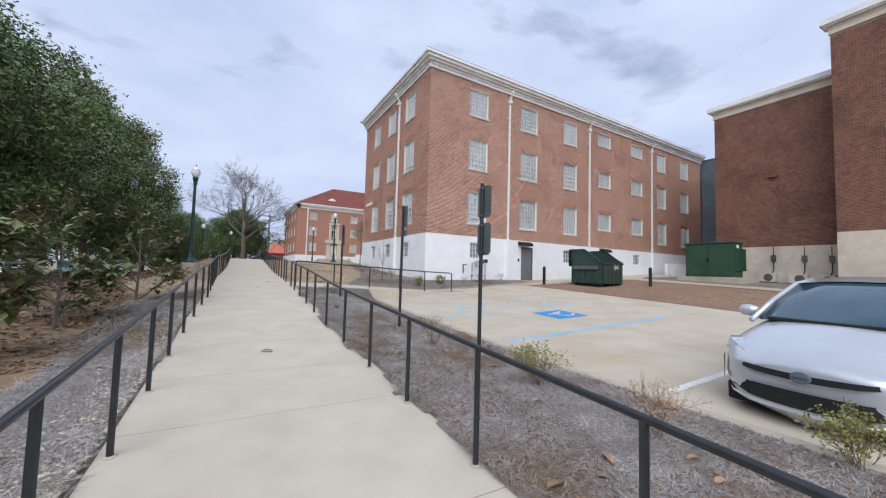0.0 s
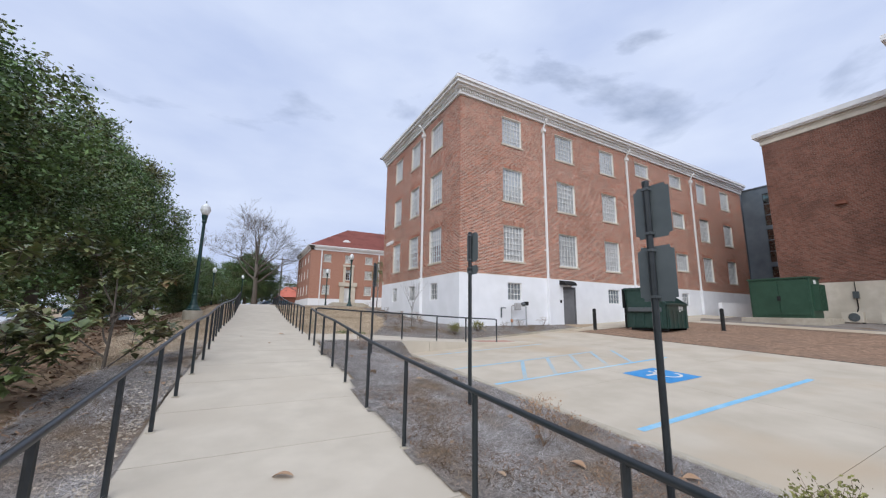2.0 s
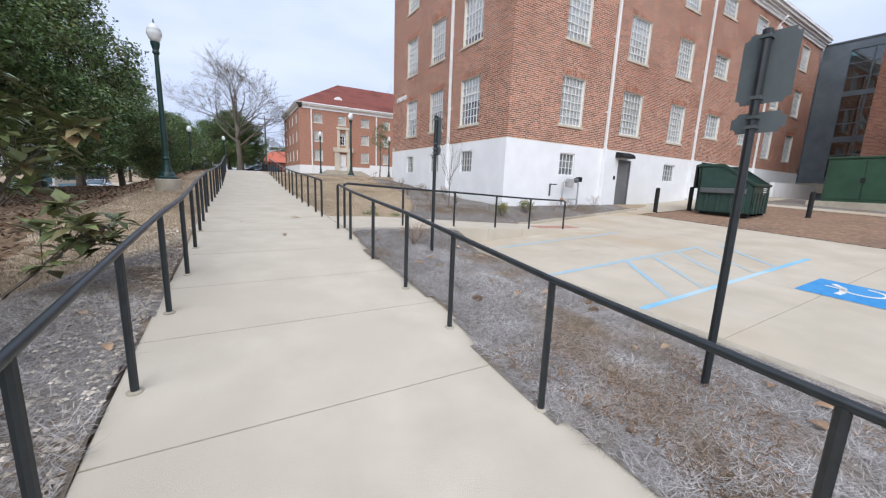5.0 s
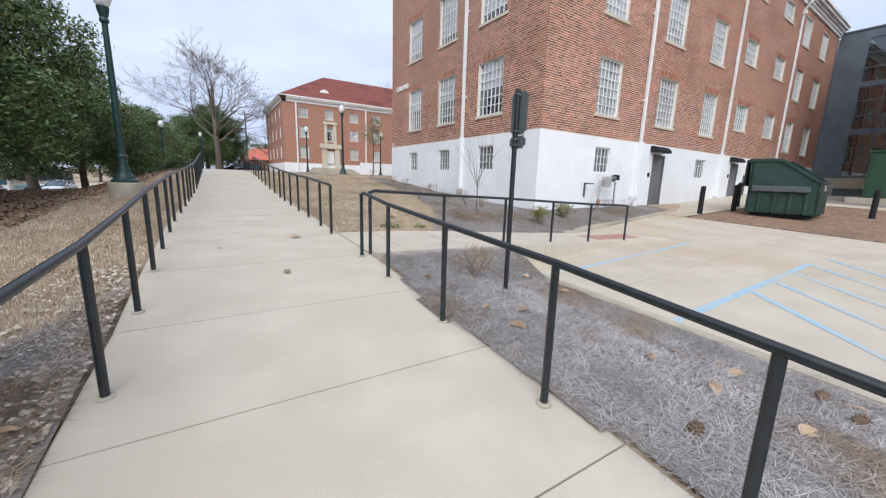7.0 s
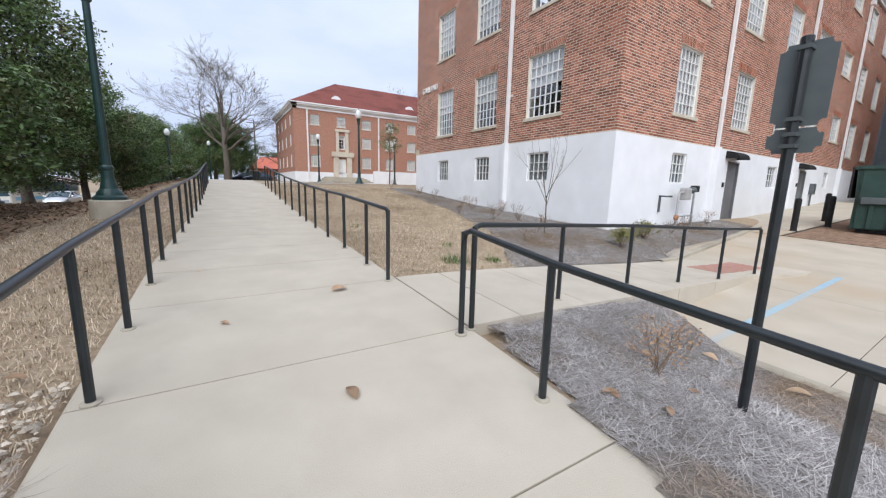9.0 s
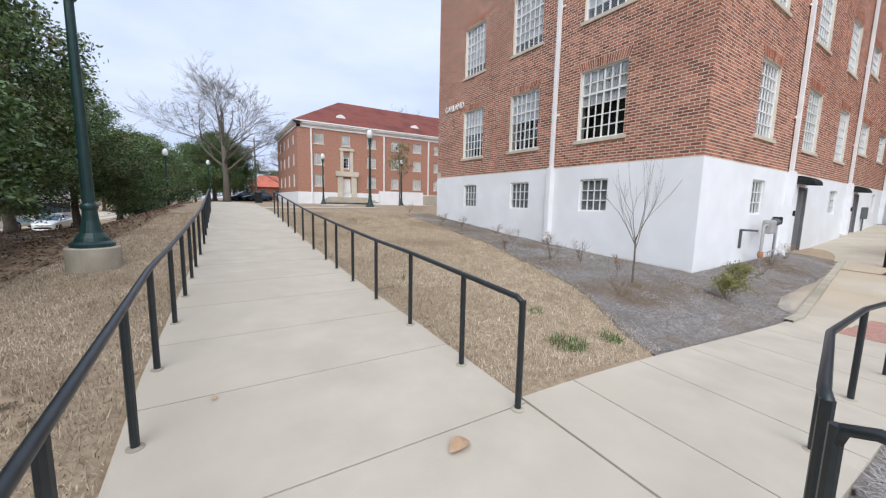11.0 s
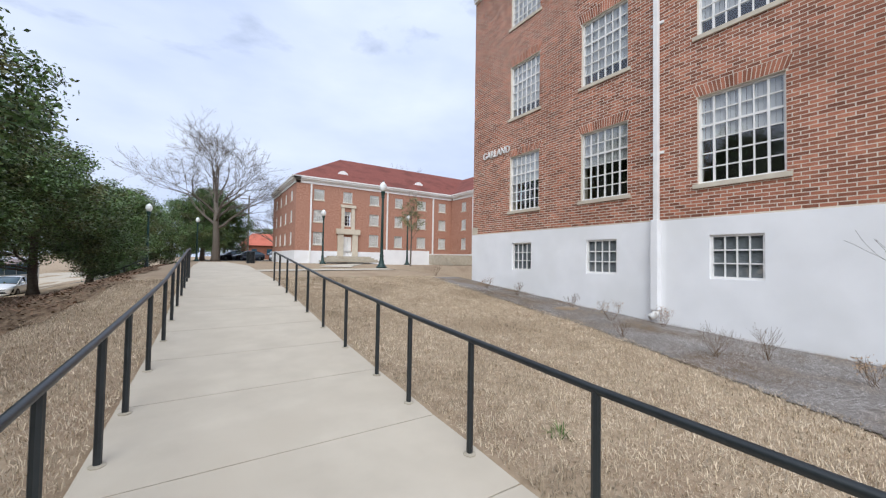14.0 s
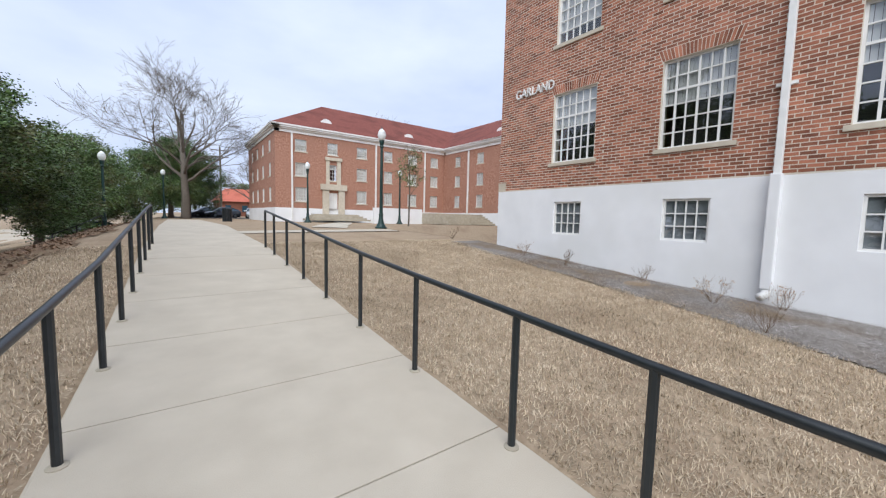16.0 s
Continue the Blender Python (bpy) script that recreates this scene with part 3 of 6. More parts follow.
# ---- handrails ----
def handrail(name, posts, tops, label, r=0.024, extra_end=None):
    """posts: (x, y) of each post; the rail runs over their tops."""
    rt = root(name, label, "handrail")
    line = []
    for x, y, z, h in posts:
        bm = bmesh.new()
        tube(bm, [(x, y, z - 0.02), (x, y, z + h - 0.01)], 0.025, 8)
        part("post", bm, M_RAIL, rt, smooth=False)
        bm = lathe([(0.05, z - 0.004), (0.05, z + 0.004), (0.03, z + 0.012)], 12, Matrix.Translation((x, y, 0)))
        part("base_collar", bm, M_CURB, rt)
        line.append((x, y, z + h))
    bm = bmesh.new()
    tube(bm, tops(line), r, 10)
    part("rail", bm, M_RAIL, rt, smooth=True)
    return rt


def right_x(y):
    return float(np.interp(y, (-10, 6.4, 10.1, 15.3, 22.5, 29), (2.16, 2.15, 2.08, 2.14, 2.19, 2.2)))


def left_x(y):
    return float(np.interp(y, (-10, 6.4, 8.0, 11.4, 17.2, 21.1, 23.6, 30), (-0.46, -0.45, -0.41, -0.245, -0.26, -0.13, -0.04, 0.05)))


LOW_R = [-6.1, -4.75, -3.35, -1.95, -0.6, 0.68, 2.13, 3.53, 4.9, 6.38, 7.78, 9.05, 10.1, 11.37, 12.65]


def rail_h(y):
    return float(np.interp(y, (8, 12.7, 16), (0.965, 0.88, 0.872)))


handrail("handrail", [(right_x(y), y, walk_z(y), rail_h(y)) for y in LOW_R] + [(right_x(13.6), 13.6, walk_z(13.6), 0.89)],
         lambda l: [(l[0][0], l[0][1] - 1, l[0][2] - 0.1)] + l[:-1] + [(l[-1][0], l[-1][1] - 0.1, l[-1][2] + 0.005), (l[-1][0], l[-1][1] - 0.02, l[-1][2] - 0.02), (l[-1][0], l[-1][1], l[-1][2] - 0.08)],
         "black painted steel handrail along the mulch bed")
UP_R = [15.24, 16.02, 17.12, 18.24, 19.33, 20.35, 21.18, 22.38, 23.6, 24.8, 25.95, 27.07, 28.18, 29.13]
handrail("handrail", [(right_x(y), y, walk_z(y), 0.872) for y in UP_R],
         lambda l: [(l[0][0], l[0][1], l[0][2] - 0.1), (l[0][0], l[0][1] + 0.01, l[0][2] - 0.03), (l[0][0], l[0][1] + 0.06, l[0][2])] + l[1:], "black painted steel handrail along the lawn bank")
LEFT = [-6, -4.6, -3.25, -1.9, -0.55, 0.65, 2.02, 3.42, 4.88, 6.34, 7.76, 8.98, 10.17, 11.31, 12.56, 13.74, 14.8, 16.03, 17.1, 18.3, 19.4, 20.42, 21.25, 22.36, 23.6, 24.8, 25.95, 27.1, 28.1, 29.2, 30.2]
handrail("handrail", [(left_x(y), y, walk_z(y), rail_h(y)) for y in LEFT], lambda l: [(l[0][0], l[0][1] - 1, l[0][2] - 0.1)] + l, "black painted steel handrail beside bare soil")
SR = [(2.27, 13.66, 0), (3.7, 13.95, 0), (5.15, 14.03, 0), (6.45, 14.0, 0), (7.6, 13.92, 0), (8.94, 13.88, 0)]
handrail("handrail", [(x, y, path_z(x, y), 0.92 if x < 3 else 0.86) for x, y, _ in SR],
         lambda l: [(l[0][0], l[0][1], l[0][2] - 0.1), (l[0][0], l[0][1], l[0][2] - 0.02), (l[0][0] + 0.08, l[0][1] + 0.03, l[0][2])] + l[1:-1] + [(l[-1][0] - 0.06, l[-1][1], l[-1][2]), (l[-1][0], l[-1][1], l[-1][2] - 0.06)],
         "black painted steel handrail beside the side path")
# ---- buildings ----
def wall_frame(o, u):
    """The pose of a wall: local x along the wall, y into it, z up."""
    u = Vector((u[0], u[1], 0)).normalized()
    n = Vector((-u.y, u.x, 0))
    return Matrix(((u.x, n.x, 0, o[0]), (u.y, n.y, 0, o[1]), (0, 0, 1, o[2] if len(o) > 2 else 0), (0, 0, 0, 1)))


def wall_panel(name, m, u0, u1, z0, z1, holes, thick, material, parent=None, y0=0.0):
    """A thick wall with openings cut through; local x runs along it and y into it."""
    us = sorted({u0, u1, *[h[0] for h in holes], *[h[1] for h in holes]})
    zs = sorted({z0, z1, *[h[2] for h in holes], *[h[3] for h in holes]})
    us, zs = [v for v in us if u0 <= v <= u1], [v for v in zs if z0 <= v <= z1]
    vs, fs = [], []

    def quad(*c):
        k = len(vs)
        vs.extend([m @ Vector(p) for p in c])
        fs.append((k, k + 1, k + 2, k + 3))
    for a, b in zip(us, us[1:]):
        for c, d in zip(zs, zs[1:]):
            if any(h[0] <= a and b <= h[1] and h[2] <= c and d <= h[3] for h in holes):
                continue
            quad((a, y0, c), (b, y0, c), (b, y0, d), (a, y0, d))
            quad((b, thick, c), (a, thick, c), (a, thick, d), (b, thick, d))
    for a, b, c, d in [(u0, u1, z0, z1)] + [h for h in holes]:
        quad((a, y0, c), (a, y0, d), (a, thick, d), (a, thick, c))
        quad((b, y0, d), (b, y0, c), (b, thick, c), (b, thick, d))
        quad((a, y0, d), (b, y0, d), (b, thick, d), (a, thick, d))
        quad((b, y0, c), (a, y0, c), (a, thick, c), (b, thick, c))
    return mesh_ob(name, vs, fs, material, parent)


BL, BH = 0.222, 0.0735


def brick_field(m, u0, u1, z0, z1, holes, arches, near, parent, material=M_BRICK, piece=M_BRICKP, proud=0.0035, bl=BL, bh=BH, limit=290):
    """Bricks in running bond, proud of the mortar; those inside near are pieces of their own."""
    rng = random.Random(11)
    vs, fs, made = [], [], 0
    g = 0.0078
    tpl = None
    arches = [(a, b, c, z0 + math.ceil((d - 0.03 - z0) / bh) * bh) for a, b, c, d in arches]

    def skew(q, zm):
        e = 0.09 * (1 - min(max((zm - q[2]) / (q[3] - q[2]), 0), 1))
        return (q[0] + e, q[1] - e, q[2], q[3])
    row, z = 0, z0
    while z + bh <= z1 + 0.01:
        spans = [(u0, u1)]
        for h in holes + [skew(q, z + bh / 2) for q in arches]:
            if h[2] < z + bh - 0.004 and h[3] > z + 0.004:
                nxt = []
                for a, b in spans:
                    if h[0] >= b or h[1] <= a:
                        nxt.append((a, b))
                    else:
                        if h[0] > a:
                            nxt.append((a, h[0]))
                        if h[1] < b:
                            nxt.append((h[1], b))
                spans = nxt
        for a, b in spans:
            s = u0 - (bl / 2 if row % 2 else 0)
            k0, k1 = math.floor((a - s) / bl), math.ceil((b - s) / bl)
            cuts = [a] + [s + k * bl for k in range(k0, k1 + 1) if a + 0.06 < s + k * bl < b - 0.06] + [b]
            for ca, cb in zip(cuts, cuts[1:]):
                ua, ub = ca + g, cb - g
                if ub - ua < 0.01:
                    continue
                p = proud * rng.uniform(0.7, 1.2)
                if near and made < limit and near[0] < ua and ub < near[1] and near[2] < z < near[3] and ub - ua > bl - 2.2 * g:
                    if tpl is None:
                        w, h, e = (bl - 2 * g) / 2, bh / 2 - g, 0.0015
                        tpl = bpy.data.meshes.new("brick")
                        tpl.from_pydata([(-w, 0.01, -h), (w, 0.01, -h), (w, 0.01, h), (-w, 0.01, h), (-w + e, -0.0035, -h + e), (w - e, -0.0035, -h + e), (w - e, -0.0035, h - e), (-w + e, -0.0035, h - e)], [],
                                        [(4, 5, 6, 7), (0, 1, 5, 4), (1, 2, 6, 5), (2, 3, 7, 6), (3, 0, 4, 7)])
                        tpl.materials.append(piece)
                    ob = new("brick", tpl)
                    ob.matrix_basis = m @ Matrix.Translation(((ua + ub) / 2, rng.uniform(-0.001, 0.001), z + bh / 2))
                    ob.parent = parent
                    made += 1
                    continue
                k = len(vs)
                za, zb = z + g, z + bh - g
                for q in ((ua, 0.003, za), (ub, 0.003, za), (ub, 0.003, zb), (ua, 0.003, zb), (ua + .001, -p, za + .001), (ub - .001, -p, za + .001), (ub - .001, -p, zb - .001), (ua + .001, -p, zb - .001)):
                    vs.append(m @ Vector(q))
                fs += [(k + 4, k + 5, k + 6, k + 7), (k, k + 1, k + 5, k + 4), (k + 1, k + 2, k + 6, k + 5), (k + 2, k + 3, k + 7, k + 6), (k + 3, k, k + 4, k + 7)]
        z += bh
        row += 1
    for a, b, c, d in arches:
        n = max(1, round((b - a) / 0.075))
        mid = (a + b) / 2
        for i in range(n):
            ua, ub = a + (b - a) * i / n, a + (b - a) * (i + 1) / n
            k = len(vs)
            sh = 0.09 / ((b - a) / 2)
            la, lb = ua * (1 - sh) + mid * sh + g, ub * (1 - sh) + mid * sh - g
            p = proud * rng.uniform(0.8, 1.4)
            for q in ((la, .003, c + g), (lb, .003, c + g), (ub - g, .003, d - g), (ua + g, .003, d - g), (la, -p, c + g), (lb, -p, c + g), (ub - g, -p, d - g), (ua + g, -p, d - g)):
                vs.append(m @ Vector(q))
            fs += [(k + 4, k + 5, k + 6, k + 7), (k, k + 1, k + 5, k + 4), (k + 1, k + 2, k + 6, k + 5), (k + 2, k + 3, k + 7, k + 6), (k + 3, k, k + 4, k + 7)]
    ob = mesh_ob("brickwork", vs, fs, material, parent)
    return tagged(ob, kind="stuff")


def window(name, m, u0, u1, z0, z1, cols, rows, depth, parent, blind, bmat, sill=True, split=False, detail=True, plain=False):
    """A steel sash window in a wall: frame, bars, panes, sill and blind."""
    win = new(name)
    win.parent = parent
    win.matrix_basis = m
    f = 0.045
    bm = boxes((u0, u0 + f, depth - 0.03, depth + 0.03, z0, z1), (u1 - f, u1, depth - 0.03, depth + 0.03, z0, z1),
               (u0 + f, u1 - f, depth - 0.03, depth + 0.03, z0, z0 + f), (u0 + f, u1 - f, depth - 0.03, depth + 0.03, z1 - f, z1))
    part("window_frame", bm, M_TRIM, win)
    cw, rh = (u1 - u0 - 2 * f) / cols, (z1 - z0 - 2 * f) / rows
    bm = bmesh.new()
    for i in range(1, cols):
        t = 0.021 if split and i in (1, 3, 5) else 0.013
        box(bm, u0 + f + i * cw - t, u0 + f + i * cw + t, depth - 0.018, depth + 0.012, z0 + f, z1 - f)
    for j in range(1, rows):
        t = 0.024 if split and j == 4 else 0.013
        box(bm, u0 + f, u1 - f, depth - 0.021, depth + 0.012, z0 + f + j * rh - t, z0 + f + j * rh + t)
    part("glazing_bar", bm, M_TRIM, win)
    if detail:
        rng = random.Random(int(u0 * 100 + z0 * 10))
        for i in range(cols):
            for j in range(rows):
                a, c = u0 + f + i * cw + 0.008, z0 + f + j * rh + 0.008
                bm = bmesh.new()
                d1, d2 = rng.uniform(-0.0015, 0.0015), rng.uniform(-0.0015, 0.0015)
                bm.faces.new([bm.verts.new(p) for p in ((a, depth + d1, c), (a + cw - 0.016, depth - d1, c), (a + cw - 0.016, depth - d2, c + rh - 0.016), (a, depth + d2, c + rh - 0.016))])
                ob = part("pane", bm, M_GLASS, win)
                ob.visible_shadow = False
    else:
        bm = bmesh.new()
        bm.faces.new([bm.verts.new(p) for p in ((u0 + f, depth, z0 + f), (u1 - f, depth, z0 + f), (u1 - f, depth, z1 - f), (u0 + f, depth, z1 - f))])
        part("pane", bm, M_GLASS, win).visible_shadow = False
    if blind > 0:
        bm = bmesh.new()
        zb = z1 - (z1 - z0) * blind
        nslat = 1 if plain else max(4, int((u1 - u0) / 0.09))
        for i in range(nslat):
            a = u0 + (u1 - u0) * i / nslat
            box(bm, a + 0.008, a + (u1 - u0) / nslat - 0.001, depth + 0.035 + 0.008 * (i % 2), depth + 0.045 + 0.008 * (i % 2), zb, z1 - 0.01)
        part("blind", bm, bmat, win)
    # dark panel behind the glass, standing in for the shade of a room
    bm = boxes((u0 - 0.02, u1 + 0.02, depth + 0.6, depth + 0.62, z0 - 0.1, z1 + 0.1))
    part("room_shade_back", bm, M_ROOMSHADE, win)
    if sill:
        part("window_sill", boxes((u0 - 0.09, u1 + 0.09, -0.05, depth - 0.032, z0 - 0.1, z0 - 0.002), bevel=0.008), M_STONE, win)
    return win


def downspout(m, u, z0, z1, zb, parent, kick=True):
    ds = new("downspout")
    ds.parent = parent
    ds.matrix_basis = m
    part("pipe", boxes((u - 0.055, u + 0.055, -0.135, -0.03, zb, z1 - 0.5), bevel=0.012), M_TRIM, ds)
    part("lower_pipe", boxes((u - 0.085, u + 0.085, -0.20, -0.02, z0, zb + 0.03), bevel=0.02), M_WHITE, ds)
    bm = bmesh.new()
    tube(bm, [(u, -0.085, z1 - 0.52), (u, -0.085, z1 - 0.35), (u, -0.3, z1 - 0.05), (u, -0.45, z1 + 0.12)], 0.055, 8)
    part("gooseneck", bm, M_TRIM, ds, smooth=True)
    part("leader_head", boxes((u - 0.12, u + 0.12, -0.22, -0.01, z1 - 0.62, z1 - 0.42), bevel=0.02), M_TRIM, ds)
    z = zb + 1.6
    while z < z1 - 0.8:
        part("bracket", boxes((u - 0.15, u + 0.15, -0.05, -0.012, z - 0.03, z + 0.03), bevel=0.01), M_TRIM, ds)
        z += 3.1
    if kick:
        bm = bmesh.new()
        tube(bm, [(u, -0.11, z0 + 0.02), (u, -0.14, z0 - 0.1), (u - 0.05, -0.26, z0 - 0.16)], 0.075, 10)
        part("outlet", bm, M_TRIM, ds, smooth=True)
    return ds


ROWS = ((4.47, 6.37), (7.72, 9.56), (10.96, 12.56))
WT, BT = 3.68, 12.99
S0 = Vector((9.3, 17.3, 0))
MS = wall_frame(S0, (1, 0.0346))
MW = wall_frame((9.3, 28.58, 0), (0, -1))
brick_house = root("brick_hall", "three-storey red brick hall on a white rendered base", "building")
LS, LW = 30.95, 11.28
# south face, along u from the corner
s_cols = [(2.74, 4.12), (6.82, 8.36), (10.92, 12.38)]
s_small = [(14.8, 16.4), (19.16, 20.78)]
s_cols2 = [(23.08, 24.52), (27.05, 28.55)]
sh = [(a, b, c, d) for a, b in s_cols + s_cols2 for c, d in ROWS]
sh += [(a, b, d - 1.3 if i == 0 else d - 1.16 if i == 1 else d - 0.97, d) for a, b in s_small for i, (c, d) in enumerate(ROWS)]
sb = [(2.95, 3.89, 2.42, 3.34), (10.98, 12.1, 2.42, 3.32), (19.4, 20.35, 2.55, 3.4)]
doors = [(6.98, 8.0, 1.12, 3.3), (15.25, 16.3, 1.30, 3.32)]
wall_panel("wall", MS, 0.012, LS, WT, BT, sh, 0.3, M_MORTAR, brick_house)
wall_panel("base_wall", MS, 0.0, LS, 0.2, WT, sb + doors, 0.34, M_WHITE, brick_house, y0=-0.025)
arch = [(a - 0.1, b + 0.1, d, d + 0.26) for a, b, c, d in sh if d < 12]
BRICK_JOBS = [(MS, -0.008, LS, WT + 0.03, BT, sh, arch, None)]
for i, h in enumerate(sh):
    window("window", MS, *h, 6 if h[1] - h[0] > 1.35 and h[3] - h[2] > 1.5 else 5, 6 if h[3] - h[2] > 1.5 else 4, 0.10, brick_house, 1.0, M_BLIND, detail=h[1] < 13)
for h in sb:
    window("window", MS, *h, 4, 3, 0.06, brick_house, 1.0, M_GBLIND, sill=False, detail=h[1] < 13, plain=True)
# west face, along u from its far end to the corner
w_cols = [(28.58 - b, 28.58 - a) for a, b in ((25.19, 26.51), (22.25, 23.61), (19.23, 20.67))]
WROWS = [(c - 0.05, d - 0.05) for c, d in ROWS]
wh = [(a, b, c, d) for a, b in w_cols for c, d in WROWS]
wb = [(28.58 - b, 28.58 - a, 2.40, 3.31) for a, b in ((25.46, 26.34), (22.51, 23.42), (19.54, 20.45))]
wall_panel("wall", MW, 0.0, LW - 0.01, WT, BT, wh, 0.3, M_MORTAR, brick_house)
wall_panel("base_wall", MW, 0.0, LW + 0.022, 0.2, WT, wb, 0.34, M_WHITE, brick_house, y0=-0.025)
arch = [(a - 0.12, b + 0.12, d, d + 0.27) for a, b, c, d in wh if d < 12]
BRICK_JOBS.append((MW, 0.0, LW + 0.007, WT + 0.03, BT, wh, arch, (2.2, 6.6, 3.7, 5.2)))
for h in wh:
    window("window", MW, *h, 6, 6, 0.10, brick_house, 0.5 if h[2] < 6 else 0.82 if h[2] < 9 else 1.0, M_BLIND, split=True)
for h in wb:
    window("window", MW, *h, 4, 3, 0.05, brick_house, 1.0, M_GBLIND, sill=False, plain=True)
part("corner_stone", boxes((-0.02, 0.3, -0.02, 0.1, WT - 0.01, WT + 0.29), bevel=0.01), M_STONE, brick_house).matrix_basis = MW
for u in (5.78, 13.71, 22.1):
    downspout(MS, u, 1.0 + u * 0.04, BT, WT, brick_house, u < 10)
downspout(MW, 28.58 - 21.5, 1.62, BT, WT, brick_house)
# far sides, roof
wall_panel("wall", wall_frame((40.22, 18.37, 0), (0, 1)), 0, 12, 0.2, BT, [], 0.3, M_BRICK, brick_house)
wall_panel("wall", wall_frame((40.2, 30, 0), (-1, -0.046)), 0, 30.9, 0.2, BT, [], 0.3, M_BRICK, brick_house)


def cornice(m, u0, u1, z, parent, dentils=True, k=1.0, mitre=(1, 0), drop=0.0):
    bm = bmesh.new()
    for y, a, b in ((-0.10, 0.0, 0.30), (-0.28, 0.30, 0.42), (-0.42, 0.42, 0.58), (-0.52, 0.58, 0.72)):
        box(bm, u0 + y * k * mitre[0], u1 - y * k * mitre[1], y * k, 0.35, z + a * k - drop, z + b * k - drop)
    part("cornice", bm, M_TRIM, parent).matrix_basis = m
    if dentils:
        bm = bmesh.new()
        u = u0
        while u < u1 - 0.1:
            box(bm, u, u + 0.075, -0.19, -0.102, z + 0.15, z + 0.295)
            u += 0.15
        tagged(part("dentil_band", bm, M_TRIM, parent), kind="stuff").matrix_basis = m


cornice(MS, 0.0, LS + 0.1, BT, brick_house)
cornice(MW, 0.0, LW, BT, brick_house, mitre=(0, 1), drop=0.003)
rz = BT + 0.70
c4 = [MS @ Vector((-0.5, -0.5, rz)), MS @ Vector((LS, -0.5, rz)), Vector((40.3, 30.4, rz)), Vector((8.8, 29.0, rz))]
mesh_ob("roof", [*c4, *[v + Vector((0, 0, 0.06)) for v in c4]], [(4, 5, 6, 7), (0, 1, 5, 4), (1, 2, 6, 5), (2, 3, 7, 6), (3, 0, 4, 7)], M_ROOF, brick_house)
for u in (5.9, 26.5):
    dm = new("dormer")
    dm.parent = brick_house
    dm.matrix_basis = MS @ Matrix.Translation((u, 1.2, rz))
    bm = bmesh.new()
    pr = [(-0.65, 0)] + [(0.65 * math.cos(a), 0.55 + 0.6 * math.sin(a)) for a in [math.pi - math.pi * i / 10 for i in range(11)]] + [(0.65, 0)]
    f0, f1 = [bm.verts.new((x, 0, z)) for x, z in pr], [bm.verts.new((x, 1.6, z)) for x, z in pr]
    bm.faces.new(f0)
    for i in range(len(pr) - 1):
        bm.faces.new((f0[i], f1[i], f1[i + 1], f0[i + 1]))
    part("hood", bm, M_GREYMET, dm)
    bm = bmesh.new()
    tube(bm, [(0.57 * math.cos(a), -0.03, 0.5 + 0.57 * math.sin(a)) for a in [math.pi - math.pi * i / 10 for i in range(11)]], 0.06, 6)
    for i in range(7):
        z = 0.45 + i * 0.09
        w = math.sqrt(max(0.02, 0.3 - (z - 0.5) ** 2)) - 0.03
        box(bm, -w, w, -0.05, 0.01, z, z + 0.05)
    part("louvre", bm, M_TRIM, dm)
# doors in the base
for a, b, c, d in doors:
    dr = new("service_door")
    dr.parent = brick_house
    dr.matrix_basis = MS
    part("door_frame", boxes((a, a + 0.05, -0.03, 0.1, c, d), (b - 0.05, b, -0.03, 0.1, c, d), (a + 0.05, b - 0.05, -0.03, 0.1, d - 0.05, d)), M_DOOR, dr)
    part("door_leaf", boxes((a + 0.055, b - 0.055, 0.05, 0.10, c + 0.01, d - 0.055), bevel=0.005), M_DOOR, dr)
    bm = bmesh.new()
    tube(bm, [(a + 0.14, 0.05, c + 1.0), (a + 0.14, -0.02, c + 1.0), (a + 0.25, -0.02, c + 1.0)], 0.012, 6)
    part("door_handle", bm, M_GREYMET, dr)
    bm = bmesh.new()
    pr = [(0.0, 0.0), (-0.42, -0.02)] + [(-0.42 + 0.42 * (1 - math.cos(t)), 0.26 * math.sin(t)) for t in [math.pi / 2 * i / 6 for i in range(1, 7)]]
    ua, ub = a - 0.28, b - 0.35
    A = [bm.verts.new((ua, y - 0.03, d + 0.08 + z)) for y, z in pr]
    B = [bm.verts.new((ub, y - 0.03, d + 0.08 + z)) for y, z in pr]
    for i in range(1, len(pr) - 1):
        bm.faces.new((A[i], A[i + 1], B[i + 1], B[i]))
    bm.faces.new(A)
    bm.faces.new(B[::-1])
    part("canopy", bm, M_RUBBER, dr)
    part("keypad", boxes((a - 0.28, a - 0.16, -0.06, -0.026, c + 1.25, c + 1.42)), M_RUBBER, dr)
# name in raised letters
fc = bpy.data.curves.new("name_letters", "FONT")
fc.body, fc.size, fc.extrude = "GARLAND", 0.36, 0.02
fo = bpy.data.objects.new("name_letters", fc)
scene.collection.objects.link(fo)
dg = bpy.context.evaluated_depsgraph_get()
fm = bpy.data.meshes.new_from_object(fo.evaluated_get(dg))
bpy.data.objects.remove(fo)
fm.materials.clear()
fm.materials.append(M_TRIM)
wd = max(v.co.x for v in fm.vertices)
letters = new("name_letters", fm)
letters.parent = brick_house
letters.matrix_basis = MW @ Matrix.Translation((0.62, -0.03, 6.52)) @ Matrix.Diagonal((1.45 / wd, 1, 1, 1)) @ pose(0, 0, 0, 90)
tagged(letters, "raised white capital letters on the brick")

